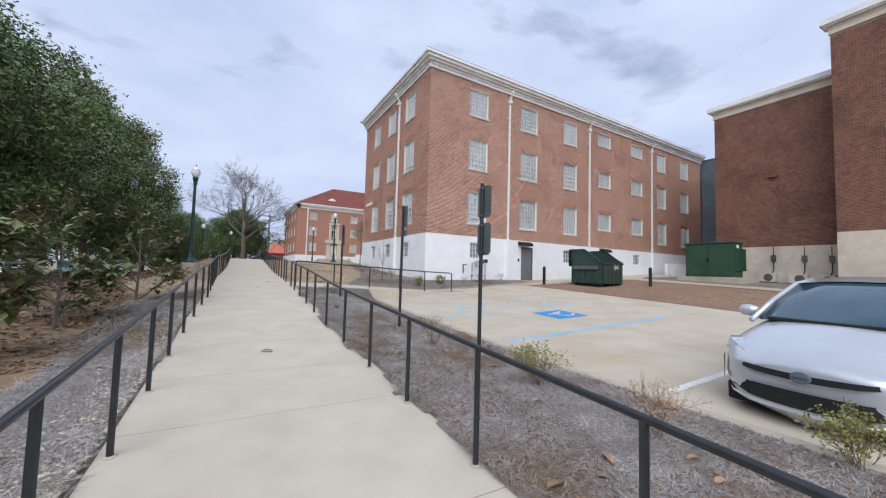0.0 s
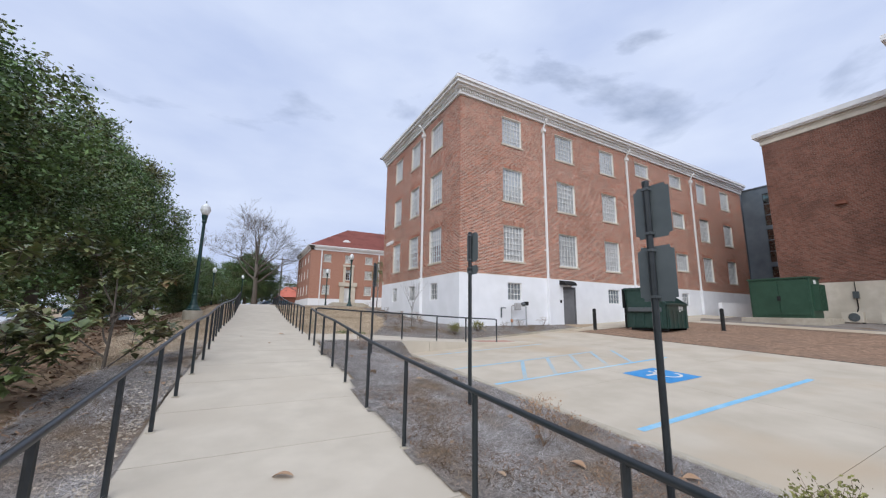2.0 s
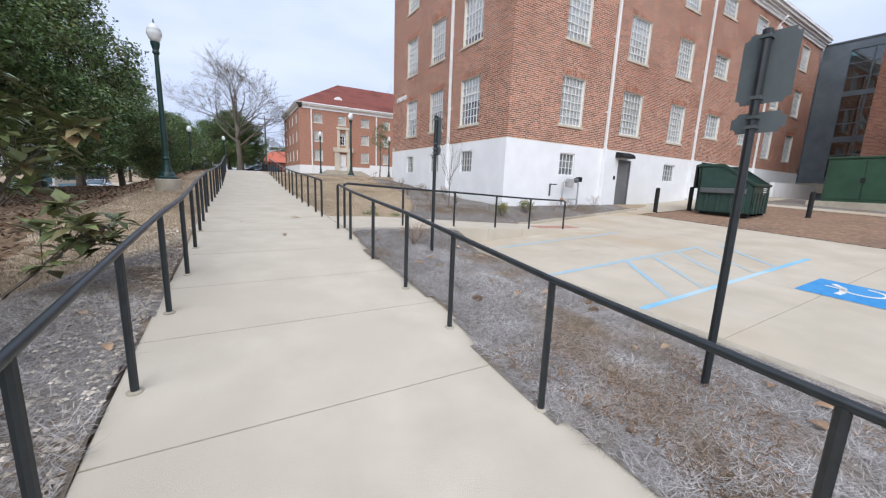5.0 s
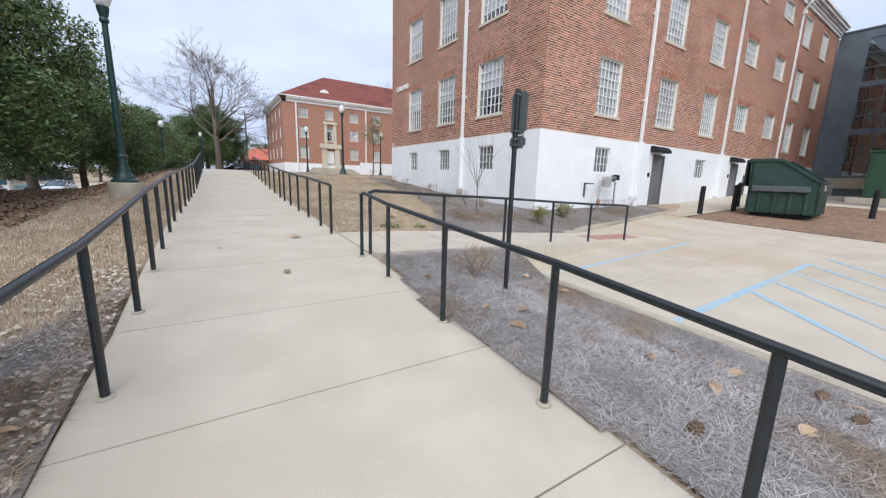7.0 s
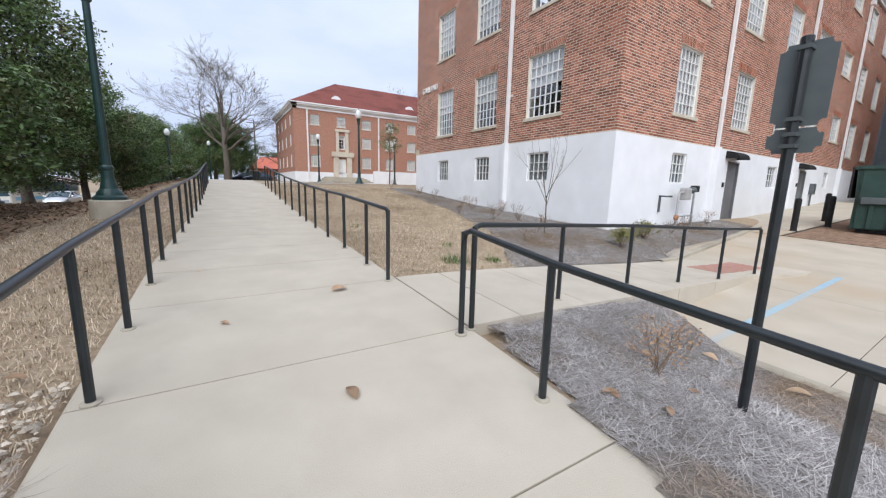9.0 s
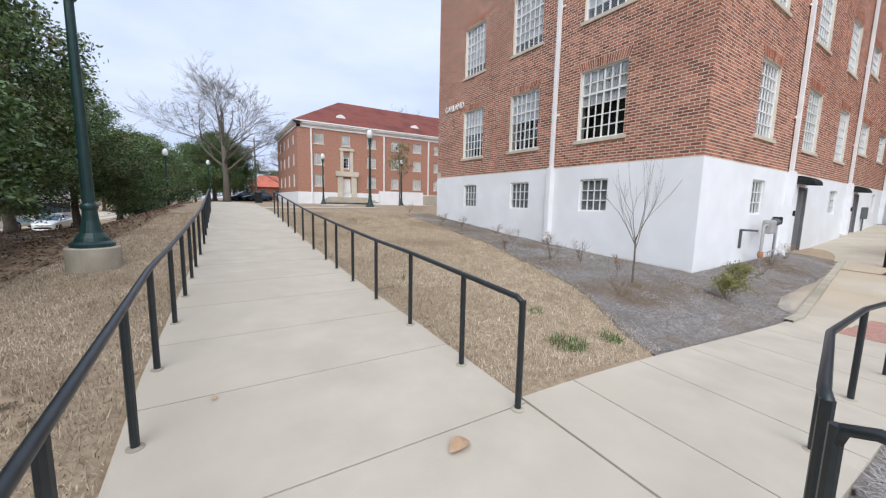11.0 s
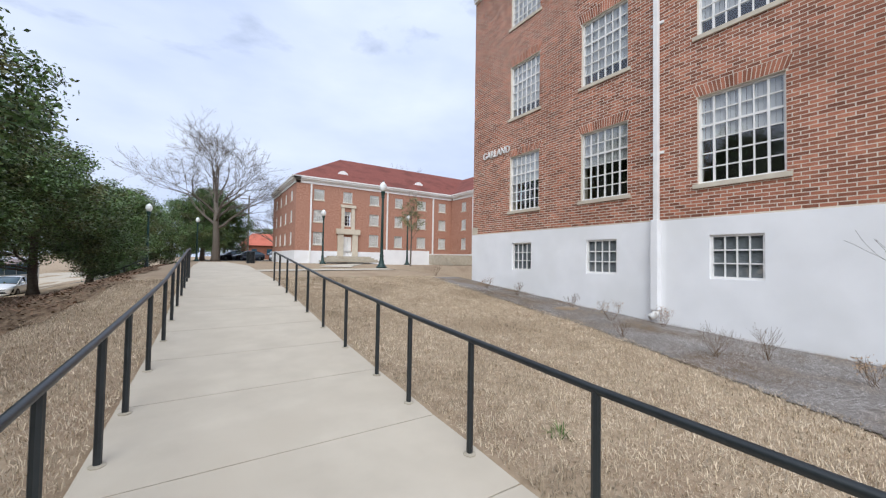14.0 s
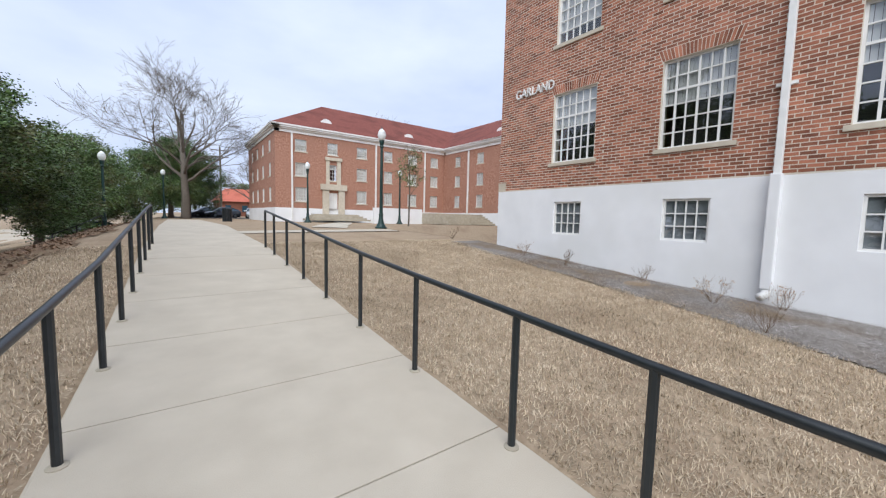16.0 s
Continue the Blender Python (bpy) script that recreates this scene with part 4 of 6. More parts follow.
# ---- neighbouring brick block ----
block = root("brown_brick_block", "tall windowless brown brick block with cream cornice", "building")
MC = wall_frame((31, 13.0, 0), (0, -1))
wall_panel("wall", MC, 0, 8, 3.82, 13.45, [], 0.3, M_MORTAR2, block)
wall_panel("base_wall", MC, 0, 8, 0.8, 3.82, [], 0.34, M_CREAM, block, y0=-0.03)
wall_panel("wall", wall_frame((31, 13.0, 0), (1, 0)) @ Matrix.Translation((0.31, -0.3, 0)), 0, 12, 0.8, 13.45, [], 0.3, M_BRICK2, block)
BRICK_JOBS.append((MC, 0.0, 6.8, 3.84, 13.4, [], [], None))
MN = wall_frame((29, 6.3, 0), (0, -1))
wall_panel("wall", MN, 0, 9, 4.35, 15.6, [], 0.3, M_MORTAR2, block)
wall_panel("base_wall", MN, 0, 9, 0.6, 4.35, [], 0.34, M_CREAM, block, y0=-0.04)
BRICK_JOBS.append((MN, 0.0, 8.0, 4.37, 15.5, [], [], None))
wall_panel("wall", wall_frame((29, 6.3, 0), (1, 0)) @ Matrix.Translation((0.31, -0.3, 0)), 0, 8, 0.8, 15.6, [], 0.3, M_BRICK2, block)
for m_, u1_, z_ in ((MC, 6.7, 13.45), (MN, 9, 15.6)):
    part("frieze", boxes((-0.06, u1_, -0.06, 0.3, z_, z_ + 0.55), (-0.10, u1_, -0.10, 0.3, z_ + 0.3, z_ + 0.34)), M_CREAM, block).matrix_basis = m_
    part("coping", boxes((-0.35, u1_, -0.35, 0.6, z_ + 0.55, z_ + 0.86), (-0.25, u1_, -0.25, 0.5, z_ + 0.47, z_ + 0.55)), M_TRIM, block).matrix_basis = m_
part("wall_light", boxes((1.9, 2.15, -0.14, -0.012, 9.3, 9.75), bevel=0.03), M_TRIM, block).matrix_basis = MN
part("wall_vent", boxes((3.1, 3.6, -0.22, -0.012, 8.4, 8.55), (3.2, 3.5, -0.12, -0.012, 8.55, 8.65)), M_BRICK2, block).matrix_basis = MC
# glazed link behind
link = root("glazed_link", "slate-coloured glazed stair link between buildings", "building")
ML = wall_frame((40.35, 18.3, 0), (0, -1))
gh = [(1.5, 11.5, z, z + 2.9) for z in (3.15, 6.45, 9.7)]
wall_panel("wall", ML, 0, 13, 0.5, 13.2, gh, 0.3, M_LINK, link)
wall_panel("wall", wall_frame((40.36, 18.6, 0), (1, 0)), 0, 12, 0.5, 13.2, [], 0.3, M_LINK, link)
part("coping", boxes((-0.02, 13.1, -0.06, 0.5, 13.2, 13.32), bevel=0.02), M_GREYMET, link).matrix_basis = ML
part("ledge", boxes((0, 13, -0.12, -0.003, 2.2, 2.95)), M_CURB, link).matrix_basis = ML
for a, b, c, d in gh:
    bm = bmesh.new()
    for i in range(9):
        u = a + (b - a) * i / 8
        box(bm, u - 0.035, u + 0.035, 0.03, 0.14, c, d)
    for z in (c + 0.95, c + 1.95):
        box(bm, a, b, 0.05, 0.13, z - 0.03, z + 0.03)
    part("mullion", bm, M_LINK, link).matrix_basis = ML
    part("floor_edge", boxes((a, b, 0.4, 2.4, d + 0.02, d + 0.25)), M_CURB, link).matrix_basis = ML
    for i in range(8):
        u = a + (b - a) * i / 8
        part("pane", boxes((u + 0.04, u + (b - a) / 8 - 0.04, 0.09, 0.1, c, d)), M_DARKGL, link).matrix_basis = ML
# one dark panel behind all the link glass, standing in for interior shade
part("room_shade_back", boxes((0.3, 12.7, 2.5, 2.6, 0.5, 12.8)), M_ROOMSHADE, link).matrix_basis = ML
lw = root("low_white_wall", "low white rendered retaining wall", "wall", kind="structure")
part("wall_run", boxes((31.2, 38.5, 16.6, 16.85, 1.0, 2.75)), M_WHITE, lw)

# ---- far hall ----
far = root("far_brick_hall", "far three-storey brick hall with red hipped roof", "building")
FX, FY, FB, FT = 7.8, 55.0, 2.4, 10.1
MF = wall_frame((FX, FY, 0), (1, 0))
FR = ((4.02, 5.3), (6.32, 7.54), (8.55, 9.62))
fu = [(1.7, 2.72), (7.62, 8.7), (10.65, 11.62), (13.55, 14.7), (16.55, 17.55)]
fh = [(a, b, c, d) for a, b in fu for c, d in FR] + [(4.67, 5.65, 8.55, 9.66)]
fdoor = (4.8, 5.65, 2.95, 4.95)
fmid = (4.85, 5.55, 6.1, 7.6)
wall_panel("wall", MF, 0.01, 18.4, 3.4, FT, fh + [(fdoor[0], fdoor[1], 3.4, fdoor[3]), fmid], 0.3, M_BRICKF, far)
wall_panel("base_wall", MF, -0.04, 18.4, 1.4, 3.4, [(fdoor[0], fdoor[1], 2.95, 3.4)], 0.34, M_WHITE, far, y0=-0.05)
for h in fh:
    window("window", MF, *h, 4, 4, 0.08, far, 1.0, M_TRIM, detail=False)
window("window", MF, *fmid, 2, 4, 0.08, far, 0.3, M_BLIND, detail=False)
por = new("portal")
por.parent = far
por.matrix_basis = MF
for nm_, bx_ in (("pilaster", (4.15, 4.75, -0.25, -0.003, 2.6, 5.2)), ("pilaster", (5.7, 6.3, -0.25, -0.003, 2.6, 5.2)), ("entablature", (3.95, 6.5, -0.35, -0.003, 5.2, 5.75)), ("window_jamb", (4.5, 4.83, -0.12, -0.003, 5.75, 8.0)), ("window_jamb", (5.57, 5.95, -0.12, -0.003, 5.75, 8.0)), ("pediment", (4.4, 6.05, -0.2, -0.003, 8.0, 8.3))):
    part(nm_, boxes(bx_, bevel=0.02), M_STONE, por)
part("door_leaf", boxes((4.8, 5.22, 0.05, 0.1, 2.95, 4.95), (5.24, 5.65, 0.05, 0.1, 2.95, 4.95)), M_TRIM, por)
for i in range(4):
    part("step", boxes((3.0 - i * 0.25, 7.4 + i * 0.25, -1.2 - i * 0.35, -0.3, 2.3, 2.9 - i * 0.15)), M_CURB, por)
MFW = wall_frame((FX, FY + 14, 0), (0, -1))
fwh = [(a, a + 1.0, c, d) for a in (2, 5, 8, 11.2) for c, d in FR]
wall_panel("wall", MFW, 0, 13.985, 3.4, FT, fwh, 0.3, M_BRICKF, far)
wall_panel("base_wall", MFW, 0, 14.045, 1.4, 3.4, [], 0.34, M_WHITE, far, y0=-0.05)
for h in fwh:
    window("window", MFW, *h, 4, 4, 0.08, far, 1.0, M_TRIM, detail=False)
# wing that comes forward
MX = wall_frame((26.2, 55.0, 0), (0, -1))
xu = [(2.2, 3.1), (5.9, 6.9), (9.3, 10.3), (12.6, 13.6)]
xh = [(a, b, c, d) for a, b in xu for c, d in FR]
wall_panel("wall", MX, 0, 17, 3.4, FT, xh, 0.3, M_BRICKF, far)
wall_panel("base_wall", MX, 0, 17, 1.4, 3.4, [], 0.34, M_WHITE, far, y0=-0.05)
for h in xh:
    window("window", MX, *h, 4, 4, 0.08, far, 1.0, M_TRIM, detail=False)
cornice(MF, 0.0, 18.4, FT, far, False, 0.9)
cornice(MFW, 0, 14.0, FT, far, False, 0.9, (0, 1), 0.003)
cornice(MX, 0.4, 17, FT, far, False, 0.9, (0, 0), 0.006)
for m_, u in ((MF, 1.4), (MF, 9.68), (MF, 15.7), (MX, 4.6)):
    part("downspout", boxes((u - 0.07, u + 0.07, -0.16, -0.02, 2.2, FT)), M_TRIM, far).matrix_basis = m_
ez = FT + 0.6
rf = [(FX - 0.46, FY - 0.46, ez), (26.2 - 0.46, FY - 0.46, ez), (FX - 0.46, FY + 14.6, ez), (40, FY + 14.6, ez), (FX + 6.4, FY + 7, ez + 4.2), (33, FY + 7, ez + 4.2), (25.6, 38, ez), (40.4, 38, ez), (33, 45, ez + 4.2), (40.4, FY + 14.6, ez)]
mesh_ob("roof", rf, [(0, 1, 5, 4), (2, 0, 4), (3, 2, 4, 5), (1, 6, 8, 5), (6, 7, 8), (7, 9, 5, 8)], M_ROOF, far)
for m_, u, back in ((MF, 5.1, 1.6), (MF, 14.6, 1.6), (MX, 7.5, 1.6)):
    dm = new("dormer")
    dm.parent = far
    dm.matrix_basis = m_ @ Matrix.Translation((u, back, ez + 0.7))
    bm = bmesh.new()
    pr = [(-0.6, 0)] + [(0.6 * math.cos(a), 0.25 + 0.6 * math.sin(a)) for a in [math.pi - math.pi * i / 8 for i in range(9)]] + [(0.6, 0)]
    f0, f1 = [bm.verts.new((x, 0, z)) for x, z in pr], [bm.verts.new((x, 2.0, z)) for x, z in pr]
    bm.faces.new(f0)
    for i in range(len(pr) - 1):
        bm.faces.new((f0[i], f1[i], f1[i + 1], f0[i + 1]))
    part("hood", bm, M_TRIM, dm)
# court: low white walls and steps before the hall
court = root("court_steps", "broad concrete steps between low white walls", "steps", kind="structure")
part("low_wall", boxes((15.2, 20.4, 50.5, 50.8, 2.1, 3.6)), M_WHITE, court)
part("low_wall", boxes((26.0, 33.0, 42.0, 42.3, 2.1, 3.7)), M_WHITE, court)
for i in range(6):
    part("step", boxes((20.4 + 0.0, 27.2, 46.0 + i * 0.38, 51, 2.2 + i * 0.17, 2.37 + i * 0.17)), M_CURB, court)
# ---- trees ----
def leafy_crown(seed, blobs, clumps, per, leaf, spread):
    """Vertices and faces of a crown: leaf clumps on the skin of several lobes."""
    rg = np.random.RandomState(seed)
    w = np.array([b[3] ** 2 for b in blobs], float)
    pick = rg.choice(len(blobs), clumps, p=w / w.sum())
    cen = np.array([b[:3] for b in blobs])[pick]
    rad = np.array([b[3] for b in blobs])[pick]
    d = rg.normal(size=(clumps, 3))
    d /= np.linalg.norm(d, axis=1)[:, None]
    cc = cen + d * (rad * rg.uniform(0.55, 1.06, clumps))[:, None] * np.array([1, 1, 0.9])
    n = clumps * per
    c = np.repeat(cc, per, 0) + rg.normal(size=(n, 3)) * spread * np.array([1, 1, 0.75])
    a = rg.normal(size=(n, 3))
    a[:, 2] = a[:, 2] * 0.5 - 0.15
    a /= np.linalg.norm(a, axis=1)[:, None]
    b = np.cross(a, rg.normal(size=(n, 3)))
    b /= np.linalg.norm(b, axis=1)[:, None]
    s = leaf * rg.uniform(0.6, 1.3, n)[:, None]
    v = np.stack([c, c + a * s * 0.5 + b * s * 0.24, c + a * s, c + a * s * 0.5 - b * s * 0.24], 1).reshape(-1, 3)
    f = np.arange(4 * n).reshape(-1, 4)
    return v, f


def fast_mesh(name, v, f, material, parent):
    me = bpy.data.meshes.new(name)
    me.vertices.add(len(v))
    me.vertices.foreach_set("co", np.asarray(v, np.float32).ravel())
    me.loops.add(f.size)
    me.loops.foreach_set("vertex_index", f.ravel().astype(np.int32))
    me.polygons.add(len(f))
    me.polygons.foreach_set("loop_start", (np.arange(len(f)) * f.shape[1]).astype(np.int32))
    me.materials.append(material)
    me.update(calc_edges=True)
    ob = new(name, me)
    ob.parent = parent
    return ob


def limbs(bm, rng, p, d, length, r, depth, up=0.1, wild=0.5, tips=None, n=5, minr=0.006, forks=(2, 3, 3)):
    """A branch that bends and forks."""
    pts, rad = [p.copy()], [r]
    steps = 4
    for i in range(steps):
        d = (d + Vector((rng.gauss(0, 1), rng.gauss(0, 1), rng.gauss(0, 1))) * 0.10 + Vector((0, 0, up * 0.3))).normalized()
        p = p + d * length / steps
        pts.append(p.copy())
        rad.append(max(minr, r * (1 - 0.42 * (i + 1) / steps)))
    tube(bm, pts, rad, n if r > 0.03 else 3, cap=False)
    if tips is not None:
        tips.append(p.copy())
    if depth == 0:
        return
    for i in range(rng.choice(forks)):
        q = pts[-1] if i == 0 else pts[rng.choice((2, 3, 4))]
        e = (d + Vector((rng.gauss(0, 1), rng.gauss(0, 1), rng.gauss(0, 0.7))) * wild + Vector((0, 0, up))).normalized()
        limbs(bm, rng, q, e, length * rng.uniform(0.62, 0.86), rad[-1] * rng.uniform(0.6, 0.85), depth - 1, up, wild, tips, n, minr, forks)


def magnolia(x, y, h, r, seed, label, leafage=(760, 115, 0.155, 0.26)):
    t = root("evergreen_tree", label, "tree", pose(x, y, ground_z(x, y) - 0.05), "row of evergreen trees")
    rng = random.Random(seed)
    bm = bmesh.new()
    tube(bm, [(0, 0, -0.1), (0.03, 0, 0.5), (0.1, 0.05, 1.6), (0.05, 0.1, h * 0.5), (0, 0, h * 0.85)], [0.36, 0.25, 0.21, 0.13, 0.04], 10)
    part("trunk", bm, M_BARK, t, smooth=True)
    bm = bmesh.new()
    for i in range(9):
        a = rng.uniform(0, 6.28)
        limbs(bm, rng, Vector((0.05, 0.05, rng.uniform(1.3, h * 0.6))), Vector((math.cos(a), math.sin(a), 0.35)), r * 0.45, 0.08, 2, 0.05, 0.5)
    part("limb", bm, M_BARK, t)
    blobs = [(0, 0, h * 0.45, r * 0.72), (0, 0, h * 0.7, r * 0.55)]
    for i in range(13):
        a, z = rng.uniform(0, 6.28), rng.uniform(0.19, 0.9)
        k = r * (0.72 if z < 0.6 else 0.72 * (1.1 - z) / 0.5)
        blobs.append((k * math.cos(a), k * math.sin(a), z * h, r * rng.uniform(0.26, 0.42)))
    v, f = leafy_crown(seed, blobs, *leafage)
    fast_mesh("crown", v, f, M_LEAF, t)
    return t


big = magnolia(-9.2, 17.5, 12.0, 4.8, 3, "large dark evergreen tree with glossy leaves")
mid = magnolia(-8.2, 25.5, 10.2, 4.4, 5, "dark evergreen tree with low hanging crown")
distant = magnolia(-40, 60.0, 10.2, 4.4, 6, "dark evergreen tree beyond the street", (260, 60, 0.34, 0.34))
for src, x, y, turn, wide, tall in ((mid, -8.5, 32.8, 70, 1.05, 1.28), (big, -8.7, 40.8, 150, 1.0, 0.95), (big, -8.0, 48.5, 210, 1.0, 0.86), (big, -10.8, 10.0, 100, 0.9, 0.9),
                                    (mid, -14.0, 3.0, 20, 1.0, 1.0), (big, -7.2, 57.0, 300, 1.0, 0.8), (mid, -6.0, 65.5, 40, 1.1, 0.9)):
    copy_thing(src, pose(x, y, ground_z(x, y) - 0.05, rz=turn) @ Matrix.Diagonal((wide, wide, tall, 1)))
for i in range(13):
    x, y = -34 - 3 * (i % 2), -6 + 9 * i
    copy_thing(distant, pose(x, y, ground_z(x, y) - 0.05, rz=47 * i) @ Matrix.Diagonal((1.3, 1.3, 1.0 + 0.1 * (i % 3), 1)))
for i in range(6):
    x, y = -22 + 9 * i, 128 + 3 * (i % 2)
    copy_thing(distant, pose(x, y, ground_z(x, y) - 0.05, rz=61 * i) @ Matrix.Diagonal((1.3, 1.3, 0.9, 1)))
copy_thing(mid, pose(0.2, 72.0, ground_z(0.2, 72) - 0.05, rz=250) @ Matrix.Diagonal((1.1, 1.1, 0.95, 1)))
copy_thing(mid, pose(2.0, 76.0, ground_z(2.0, 76) - 0.05, rz=30) @ Matrix.Scale(0.92, 4))


def bare_tree(x, y, z, h, seed, label, r=0.42, depth=6):
    t = root("bare_tree", label, "tree", pose(x, y, z - 0.1))
    rng = random.Random(seed)
    bm = bmesh.new()
    th, fork = h * 0.24, h * 0.52
    tube(bm, [(0, 0, -0.1), (0, 0, 0.5), (0.06, 0, th * 0.6), (0, 0, th), (-0.1, 0.05, fork)], [r * 1.35, r, r * 0.85, r * 0.75, r * 0.4], 12)
    part("trunk", bm, M_BARK, t, smooth=True)
    bm = bmesh.new()
    for i in range(12):
        a, k = 2.4 * i + rng.uniform(-0.3, 0.3), i / 11
        s = 1.15 - 0.95 * k
        limbs(bm, rng, Vector((-0.08 * k, 0.04 * k, th + (fork - th) * k)), Vector((math.cos(a) * s, math.sin(a) * s, 0.75)).normalized(), h * (0.22 - 0.05 * k), r * (0.4 - 0.14 * k), depth - 1, 0.03, 0.42, None, 5, 0.010, (2, 3, 4))
    part("bare_crown", bm, M_BARK, t)
    return t


bare_tree(1.45, 66.5, ground_z(1.45, 66.5), 16.0, 8, "tall leafless grey tree with spreading twigs")
bare_tree(30.0, 76.0, ground_z(30, 76), 18.0, 21, "leafless tree standing behind the far hall", depth=5)
bare_tree(13.0, 100.0, ground_z(13, 100), 12.0, 23, "distant leafless tree beside the road", depth=5)


def young_magnolia(x, y, h, seed):
    t = root("magnolia_shrub", "young magnolia shrub with leathery olive leaves", "shrub", pose(x, y, ground_z(x, y) - 0.02), "young magnolias")
    rng = random.Random(seed)
    bm, tips = bmesh.new(), []
    for i in range(6):
        a = rng.uniform(0, 6.28)
        limbs(bm, rng, Vector((0, 0, h * 0.12 * i)), Vector((math.cos(a) * 0.75, math.sin(a) * 0.75, 0.6)), h * 0.3, 0.02, 2, 0.2, 0.5, tips)
    tube(bm, [(0, 0, 0), (0.03, 0.02, h * 0.4), (0, 0, h * 0.9)], [0.035, 0.025, 0.01], 6)
    tips.append(Vector((0, 0, h * 0.92)))
    part("stem_frame", bm, M_BARK, t)
    rg = np.random.RandomState(seed)
    vs, fs = [], []
    for p in tips:
        for k in range(15):
            a, e, L = rg.uniform(0, 6.28), rg.uniform(-0.6, 0.7), rg.uniform(0.15, 0.26)
            d = Vector((math.cos(a) * math.cos(e), math.sin(a) * math.cos(e), math.sin(e)))
            s = d.cross(Vector((0, 0, 1))).normalized() * L * 0.25
            up = s.cross(d).normalized() * L * 0.07
            q = p + d * 0.02 - Vector((0, 0, rg.uniform(0, 0.08)))
            i0 = len(vs)
            vs += [q, q + d * L * 0.45 + s + up, q + d * L * 0.5, q + d * L * 0.45 - s + up, q + d * L - up]
            fs += [(i0, i0 + 1, i0 + 2), (i0, i0 + 2, i0 + 3), (i0 + 1, i0 + 4, i0 + 2), (i0 + 2, i0 + 4, i0 + 3)]
    mesh_ob("foliage", vs, fs, M_LEAF2, t)
    return t


for x, y, h, sd in ((-2.8, 6.7, 1.75, 1), (-1.7, 10.95, 1.9, 2), (-2.35, 8.5, 1.95, 3)):
    young_magnolia(x, y, h, sd)


def twig_shrub(x, y, z, h, seed, label, leafmat=None, leaves=0, name="bare_shrub", stems=9):
    t = root(name, label, "shrub", pose(x, y, z))
    rng = random.Random(seed)
    bm, tips = bmesh.new(), []
    for i in range(stems):
        a = rng.uniform(0, 6.28)
        limbs(bm, rng, Vector((rng.uniform(-0.04, 0.04), rng.uniform(-0.04, 0.04), -0.02)), Vector((math.cos(a) * 0.55, math.sin(a) * 0.55, 0.8)), h * 0.45, 0.0045, 2, 0.2, 0.45, tips, 3, 0.0016)
    part("twig_mass", bm, M_TWIG, t)
    if leaves:
        vs, fs = [], []
        for p in tips:
            for k in range(leaves):
                d = Vector((rng.gauss(0, 1), rng.gauss(0, 1), rng.gauss(0.4, 0.7))).normalized()
                L = rng.uniform(0.02, 0.04)
                s = d.orthogonal().normalized() * L * 0.3
                q = p + Vector((rng.gauss(0, 0.02), rng.gauss(0, 0.02), rng.uniform(-0.07, 0.02)))
                i0 = len(vs)
                vs += [q, q + d * L * 0.5 + s, q + d * L, q + d * L * 0.5 - s]
                fs.append((i0, i0 + 1, i0 + 2, i0 + 3))
        mesh_ob("foliage", vs, fs, leafmat, t)
    return t


for i, (x, y, h) in enumerate(((3.95, 3.25, 0.62), (4.9, 0.55, 0.5), (4.2, -0.9, 0.55))):
    twig_shrub(x, y, mulch_z(x, y), h, 40 + i, "small yellow-green shrub in pine straw", M_LEAF3, 7, "leafy_shrub", 16)
for i, (x, y, h) in enumerate(((3.72, 5.8, 0.62), (3.95, 1.66, 0.62), (3.37, 12.6, 0.5))):
    twig_shrub(x, y, mulch_z(x, y), h, 50 + i, "small twiggy shrub with few brown leaves", M_DEADLEAF, 2, "bare_shrub", 12)
for i, (x, y, h) in enumerate(((8.5, 16.3, 0.5), (9.9, 16.6, 0.5))):
    twig_shrub(x, y, ground_z(x, y) + 0.03, h, 60 + i, "green leafy shrub below the white wall", M_LEAF3, 9, "leafy_shrub", 18)
for i, (x, y, h) in enumerate(((8.9, 21.2, 0.45), (7.3, 19.6, 0.55), (7.8, 19.1, 0.6), (8.2, 22.0, 0.5), (8.8, 23.5, 0.4), (8.5, 25.3, 0.45), (8.5, 26.7, 0.4), (8.6, 30.2, 0.5), (6.0, 16.9, 0.4), (7.7, 18.0, 0.4), (11.4, 16.7, 0.45), (12.6, 16.9, 0.45), (14.3, 17.1, 0.5), (7.0, 21.0, 0.35))):
    twig_shrub(x, y, ground_z(x, y) + 0.03, h, 70 + i, "bare reddish twiggy shrub below the white wall", M_DEADLEAF, 1 if i % 3 == 0 else 0)
sap = root("sapling", "thin leafless sapling in the planting bed", "tree", pose(6.85, 17.2, ground_z(6.85, 17.2)) @ Matrix.Diagonal((0.95, 0.95, 1.22, 1)))
rng = random.Random(5)
bm = bmesh.new()
tube(bm, [(0, 0, -0.05), (0.01, 0, 0.4), (0, 0.01, 0.75)], [0.022, 0.017, 0.014], 6)
for i in range(6):
    a = 1.05 * i
    limbs(bm, rng, Vector((0, 0, 0.55 + 0.04 * i)), Vector((math.cos(a) * 0.45, math.sin(a) * 0.45, 0.9)), 0.62, 0.010, 2, 0.18, 0.32, None, 4, 0.002)
part("stem", bm, M_BARK, sap)
part("earth_ring", lathe([(0.2, -0.02), (0.18, 0.03), (0.05, 0.05)], 12), M_MULCH, sap)
ct = root("slender_tree", "slender young tree with sparse foliage before the hall", "tree", pose(12.6, 40.0, ground_z(12.6, 40.0)))
bm, tips = bmesh.new(), []
tube(bm, [(0, 0, 0), (0.05, 0, 2.0), (0, 0, 4.2)], [0.06, 0.045, 0.02], 6)
